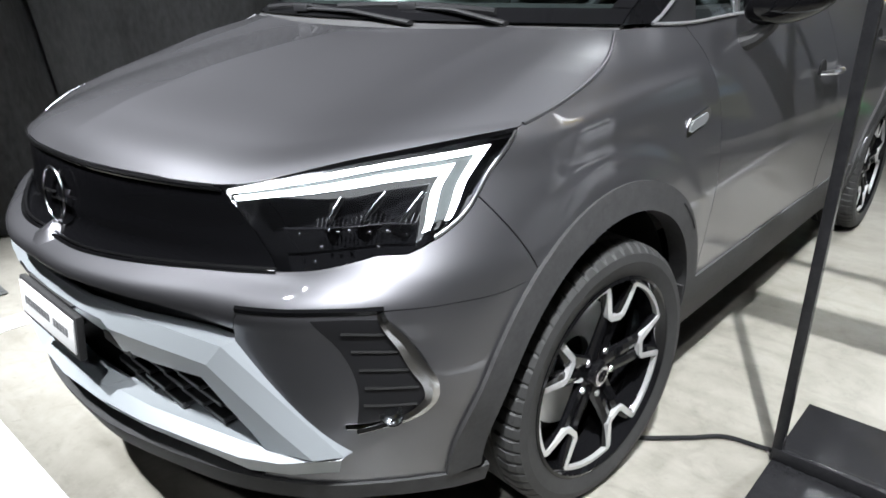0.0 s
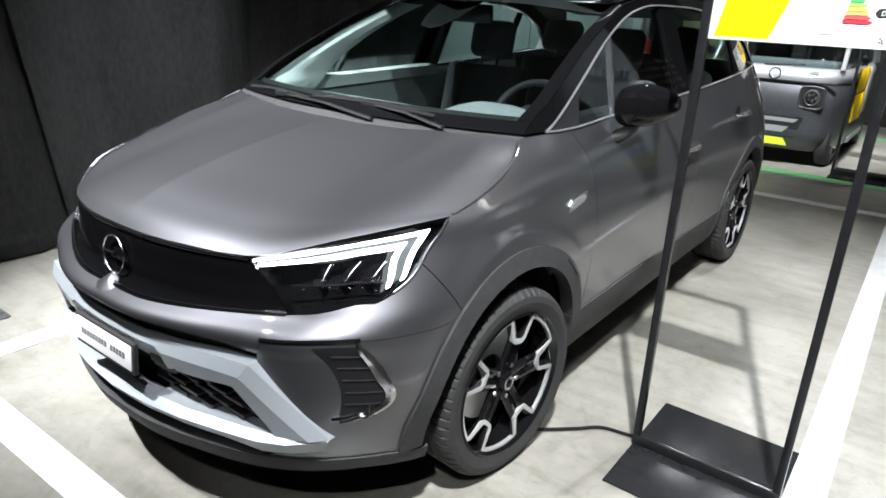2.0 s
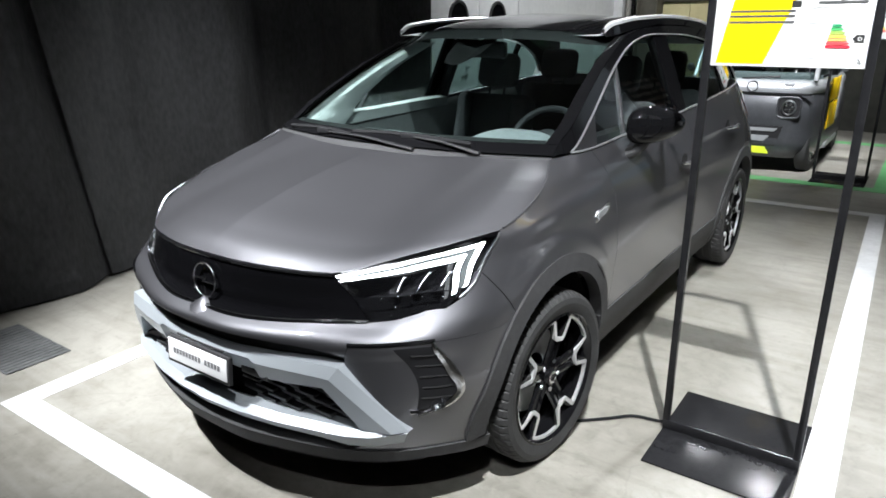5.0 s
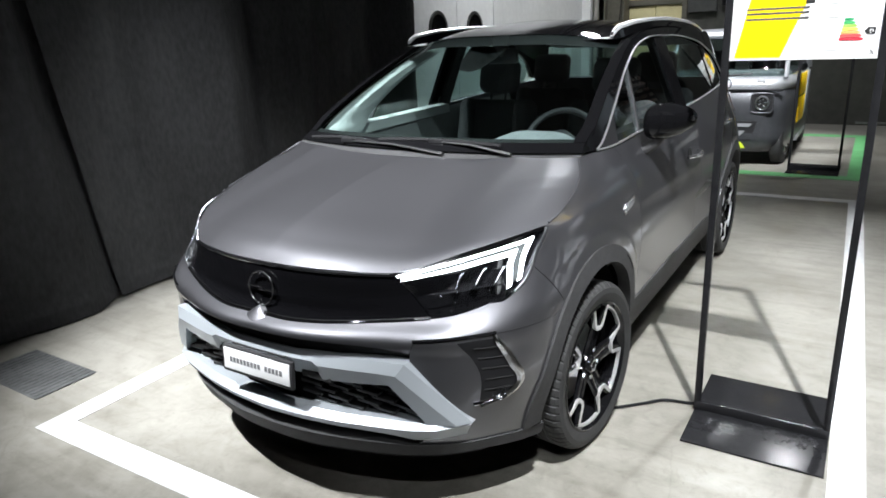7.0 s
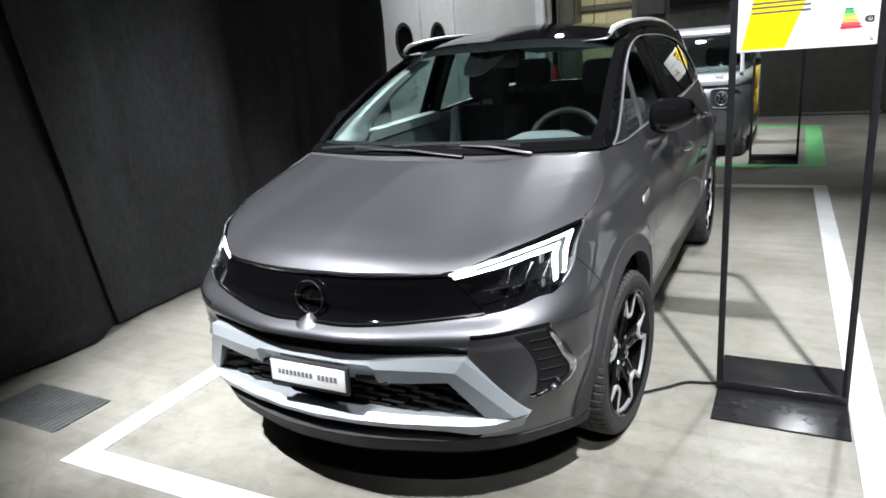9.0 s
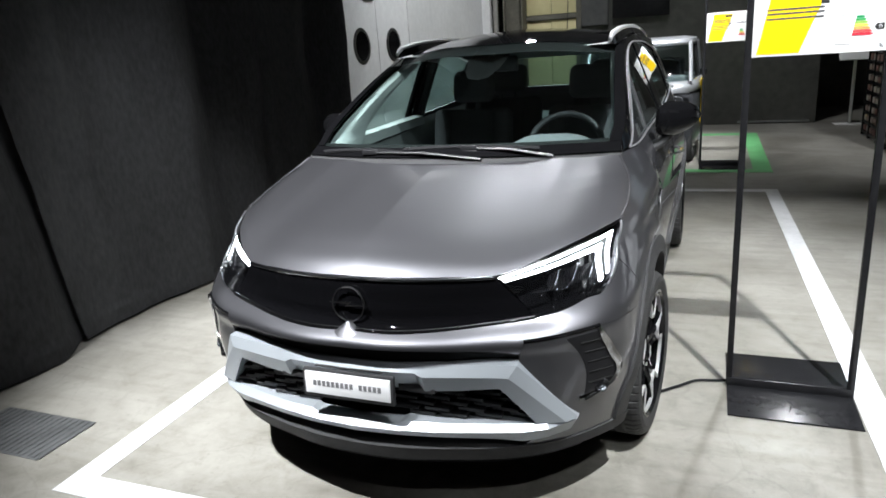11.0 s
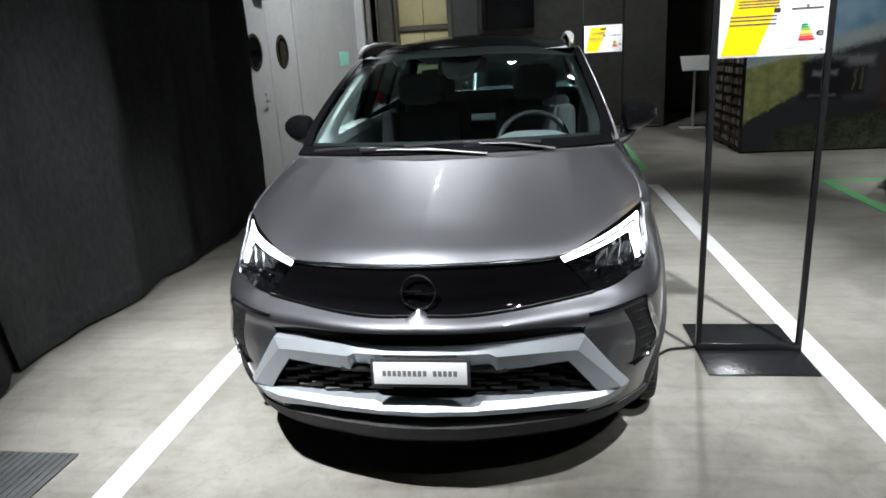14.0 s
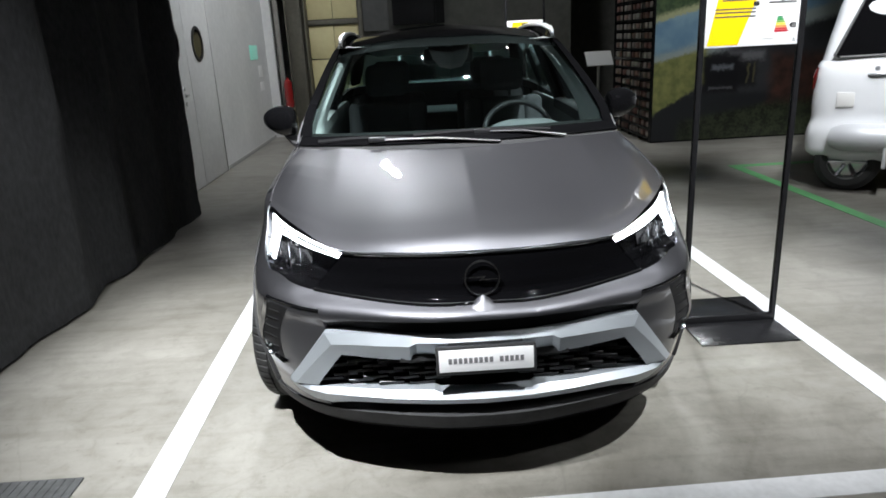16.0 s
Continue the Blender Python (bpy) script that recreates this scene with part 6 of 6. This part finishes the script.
nose_plate("grille_recess", .29, .50, .30, .36, M["louvre"], .004)
nose_plate("grille_bar", .44, .475, .27, .31, M["grey_silver"])
nose_plate("grille_bar", .335, .395, .17, .23, M["grey_silver"])
nose_plate("yellow_tag", .205, .275, .24, .19, M["yellow_green"])
part("wiper", tube([(cx - .1, MY0 + .14, .965), (cx + .3, MY0 + .17, .99)], .012, 6), M["powder"], mc)
part("dash", box((MX0 + .15, MY0 + .30, .90), (MX1 - .15, MY0 + .55, 1.02), .03, 3), M["dash"], mc)
part("steering_wheel", tube([(cx + .32 + .15 * math.cos(a), MY0 + .68 + .05 * math.sin(a), 1.08 + .14 * math.sin(a)) for a in np.linspace(0, 2 * math.pi, 25)[:-1]], .014, 6, True), M["powder"], mc)
for x in (cx - .3, cx + .3):
    part("seat", box((x - .2, MY0 + 1.3, .5), (x + .2, MY0 + 1.45, 1.2), .05, 3), M["seat"], mc)
# the body narrows towards the nose
for ob in mc.children_recursive:
    if ob.type == "MESH":
        for v in ob.data.vertices:
            w = ob.matrix_world @ v.co
            v.co.x += (cx - w.x) * .10 * min(1, max(0, (MY0 + .75 - w.y) / .75))

# white off-road car
ov = thing("offroad_car", "white off-road estate car with grey side bar, parked on green-taped floor", "car")
OX0, OX1, OY0, OY1 = 3.32, 7.90, 3.92, 5.72
ov.matrix_world = Matrix.Translation((3.335, 4.10, 0)) @ pose(0, 0, 0, 0, 0, -35) @ Matrix.Translation((-OX0, -OY0, 0))
def rounded(*levels):
    """Smooth skin of the car over levels (height, inset at the tail, inset at the flank)."""
    return shell_mesh(smooth_levels([(z, OX0 + a, OX1 - .05 - a, OY0 + c, OY1 - c, pw) for z, a, c, pw in levels], 30), 160)


part("body", rounded((.27, .10, .09, 14), (.32, .02, .03, 16), (.42, -.01, .008, 18), (.56, -.005, .004, 18), (.62, .012, .018, 18), (.80, .012, .008, 18), (.95, .02, .0, 18), (1.08, .03, .008, 18), (1.15, .05, .03, 16), (1.18, .09, .07, 14)), M["white_paint"], ov, "white painted body")
part("cabin", shell_mesh(smooth_levels([(1.12, OX0 + .05, OX1 - 1.1, OY0 + .03, OY1 - .03, 14), (1.45, OX0 + .115, OX1 - 1.5, OY0 + .105, OY1 - .105, 14), (1.70, OX0 + .18, OX1 - 1.8, OY0 + .17, OY1 - .17, 12), (1.78, OX0 + .23, OX1 - 1.9, OY0 + .22, OY1 - .22, 10), (1.81, OX0 + .36, OX1 - 2.1, OY0 + .36, OY1 - .36, 8)], 24), 160), M["white_paint"], ov)
part("rear_lamp", tube([(OX0 + .028, OY0 + .055, .92), (OX0 + .034, OY0 + .05, 1.02), (OX0 + .045, OY0 + .06, 1.10)], [.012, .02, .012], 8), M["red_lens"], ov, "red tail lamp")
win = [(OX0 + .165, 1.20), (OX0 + .21, 1.185), (OX0 + .60, 1.20), (OX0 + .80, 1.24), (OX0 + .83, 1.30), (OX0 + .82, 1.62), (OX0 + .78, 1.66), (OX0 + .34, 1.66)]


def oy(z):
    return float(np.interp(z, (1.12, 1.45, 1.70), (OY0 + .03, OY0 + .105, OY0 + .17)))


bm = bmesh.new()
a = [bm.verts.new((x, oy(z) - .006, z)) for x, z in win]
b = [bm.verts.new((x, oy(z) + .03, z)) for x, z in win]
bm.faces.new(a)
for i in range(len(a)):
    bm.faces.new((a[i], b[i], b[(i + 1) % len(a)], a[(i + 1) % len(a)]))
bmesh.ops.recalc_face_normals(bm, faces=bm.faces)
w = part("quarter_window", bm, M["black_gloss"], ov, "dark side window")
part("window_seal", tube([(x, oy(z) - .008, z) for x, z in win], .013, 6, True), M["panel_grey"], w)
win2 = [(OX0 + .94, 1.19), (OX0 + 1.8, 1.19), (OX0 + 1.75, 1.66), (OX0 + .92, 1.66)]
part("door_window", slab([(x, oy(z) - .006, z) for x, z in win2], (0, .03, 0)), M["black_gloss"], ov)
part("door_joint", tube([(OX0 + .88, OY0 + .004, z) for z in (.50, .8, 1.15)], .004, 6), M["powder"], ov)
hd = part("door_handle", tube([(OX0 + .44, OY0 + .004, 1.035), (OX0 + .47, OY0 - .014, 1.04), (OX0 + .55, OY0 - .014, 1.042), (OX0 + .58, OY0 + .004, 1.04)], .013, 8), M["grey_silver"], ov, "silver grey handle")
part("lock", lathe([(0, .006), (.018, .005), (.02, 0)], Matrix.Translation((OX0 + .50, OY0 + .008, 1.09)) @ pose(0, 0, 0, 90, 0, 0), 16), M["grey_silver"], hd)
part("filler_flap", box((OX0 + .22, OY0 + .003, .76), (OX0 + .36, OY0 + .03, .89), .006), M["cream_pale"], ov)
part("side_bar", tube([(OX0 + .20, OY0 + .03, .49), (OX0 + .235, OY0 - .0, .495), (OX0 + .30, OY0 - .02, .50), (OX0 + .46, OY0 - .03, .50), (OX0 + .66, OY0 - .03, .50)], [.03, .095, .12, .125, .12], 14, flat=1.0), M["bar_silver"], ov, "grey rounded side bar")
part("mud_guard", box((OX0 + .62, OY0 - .13, .25), (OX0 + .655, OY0 + .06, .60), .012, 3), M["white_paint"], ov)
for y, k in ((OY0 + .155, 1), (OY1 - .155, -1)):
    for x in (OX0 + .36, OX1 - .95):
        small_wheel("wheel", ov, (x, y, .27), .27, .10, pose(0, 0, 0, 90 * k, 0, 0), M["chrome_soft"])
part("under_body", box((OX0 + .3, OY0 + .25, .26), (OX1 - .4, OY1 - .25, .5), .03), M["dark"], ov)


# ---- sign stands ----
def print_board(bd, x0, x1, y, z0):
    """What is printed on a board of A3 size: yellow field, bars of text, energy arrows."""
    W, Hh = x1 - x0, .297

    def flat(name, pts, mat, k=1, label=""):
        part(name, slab([(x0 + W * a, y - .0006 * k, z0 + Hh * b) for a, b in pts], (0, .0004, 0)), mat, bd, label, False)

    flat("yellow_field", [(.035, .03), (.36, .03), (.60, .975), (.16, .975)][::1], M["yellow"], 1, "yellow slanted field")
    for b in (.55, .50, .44):
        flat("text_bar", [(.10, b), (.53, b), (.53, b + .022), (.10, b + .022)], M["ink_soft"], 2)
    for b in (.76, .72, .68):
        flat("text_bar", [(.17, b), (.55, b), (.55, b + .02), (.17, b + .02)], M["ink_soft"], 2)
    flat("text_bar", [(.42, .86), (.58, .86), (.58, .93), (.42, .93)], M["ink"], 2)
    flat("number_mark", [(.50, .60), (.56, .60), (.56, .66), (.50, .66)], M["ink"], 2)
    flat("box_line", [(.585, .30), (.588, .30), (.588, .70), (.585, .70)], M["ink_pale"], 2)
    for b, w in ((.79, .2), (.86, .26), (.93, .18)):
        flat("text_bar", [(.66, b), (.66 + w, b), (.66 + w, b + .012), (.66, b + .012)], M["ink_pale"], 2)
    flat("scale_line", [(.66, .625), (.95, .625), (.95, .65), (.66, .65)], M["ink_soft"], 2)
    flat("scale_mark", [(.795, .65), (.815, .65), (.822, .69), (.788, .69)], M["ink_soft"], 2)
    for b in (.585, .44, .10):
        flat("text_bar", [(.62, b), (.74, b), (.74, b + .007), (.62, b + .007)], M["ink_pale"], 2)
    names = ("a_green", "b_green", "c_lime", "d_yellow", "e_orange", "f_red", "g_red")
    for i, m in enumerate(names):
        b = .40 - .034 * i
        w = .065 + .011 * i
        flat("energy_arrow", [(.765 - .004 * i, b), (.765 + w - .02, b), (.765 + w, b + .0135), (.765 + w - .02, b + .027), (.765 - .004 * i, b + .027)], M[m], 2)
    flat("rating_tag", [(.895, .29), (.915, .255), (.965, .255), (.965, .325), (.915, .325)], M["ink"], 2, "black rating tag")
    part("rating_letter", letter("D", (x0 + W * .926, y - .0018, z0 + Hh * .268), .0155), M["white"], bd, "", False)
    for a, b in ((.945, .05), (.955, .065), (.945, .08), (.96, .045)):
        flat("print_mark", [(a, b), (a + .01, b), (a + .01, b + .012), (a, b + .012)], M["ink_soft"], 2)


def letter(text, at, size):
    """Flat letters from the built-in font, facing the front."""
    cu = bpy.data.curves.new("letter", "FONT")
    cu.body, cu.size, cu.extrude = text, size, .0002
    ob = bpy.data.objects.new("letter", cu)
    scene.collection.objects.link(ob)
    dg = bpy.context.evaluated_depsgraph_get()
    me = bpy.data.meshes.new_from_object(ob.evaluated_get(dg))
    bm = bmesh.new()
    bm.from_mesh(me)
    bmesh.ops.transform(bm, matrix=Matrix.Translation(at) @ pose(0, 0, 0, 90, 0, 0), verts=bm.verts)
    bpy.data.objects.remove(ob)
    bpy.data.curves.remove(cu)
    bpy.data.meshes.remove(me)
    return bm


def sign_stand(x0, x1, y, z0, label):
    """Two square posts on a base plate, with a printed board clipped between them."""
    st = thing("sign_stand", label, "sign stand", pose(0, 0, 0), "sign stands")
    part("base_plate", box((x0 - .008, y - .265, 0.0), (x1 + .012, y + .325, .008), .002), M["powder"], st)
    part("foot_bar", box((x0 - .012, y - .014, .008), (x1 + .012, y + .014, .045), .002), M["powder"], st)
    for x in (x0, x1):
        part("post", box((x - .0125, y - .0125, .008), (x + .0125, y + .0125, 2.2), .002), M["powder"], st)
    part("top_bar", box((x0 + .0125, y - .012, 2.175), (x1 - .0125, y + .012, 2.2), .002), M["powder"], st)
    bd = part("sign_board", box((x0 + .0125, y - .003, z0), (x1 - .0125, y + .003, z0 + .31), .001), M["white"], st, "white printed information board")
    print_board(bd, x0 + .0125, x1 - .0125, y - .0035, z0)
    return st


sign_stand(1.157, 1.625, 1.272, 1.402, "black steel sign stand with a white and yellow board")
sign_stand(0.944, 1.412, 6.68, 1.378, "black steel sign stand with a white and yellow board")
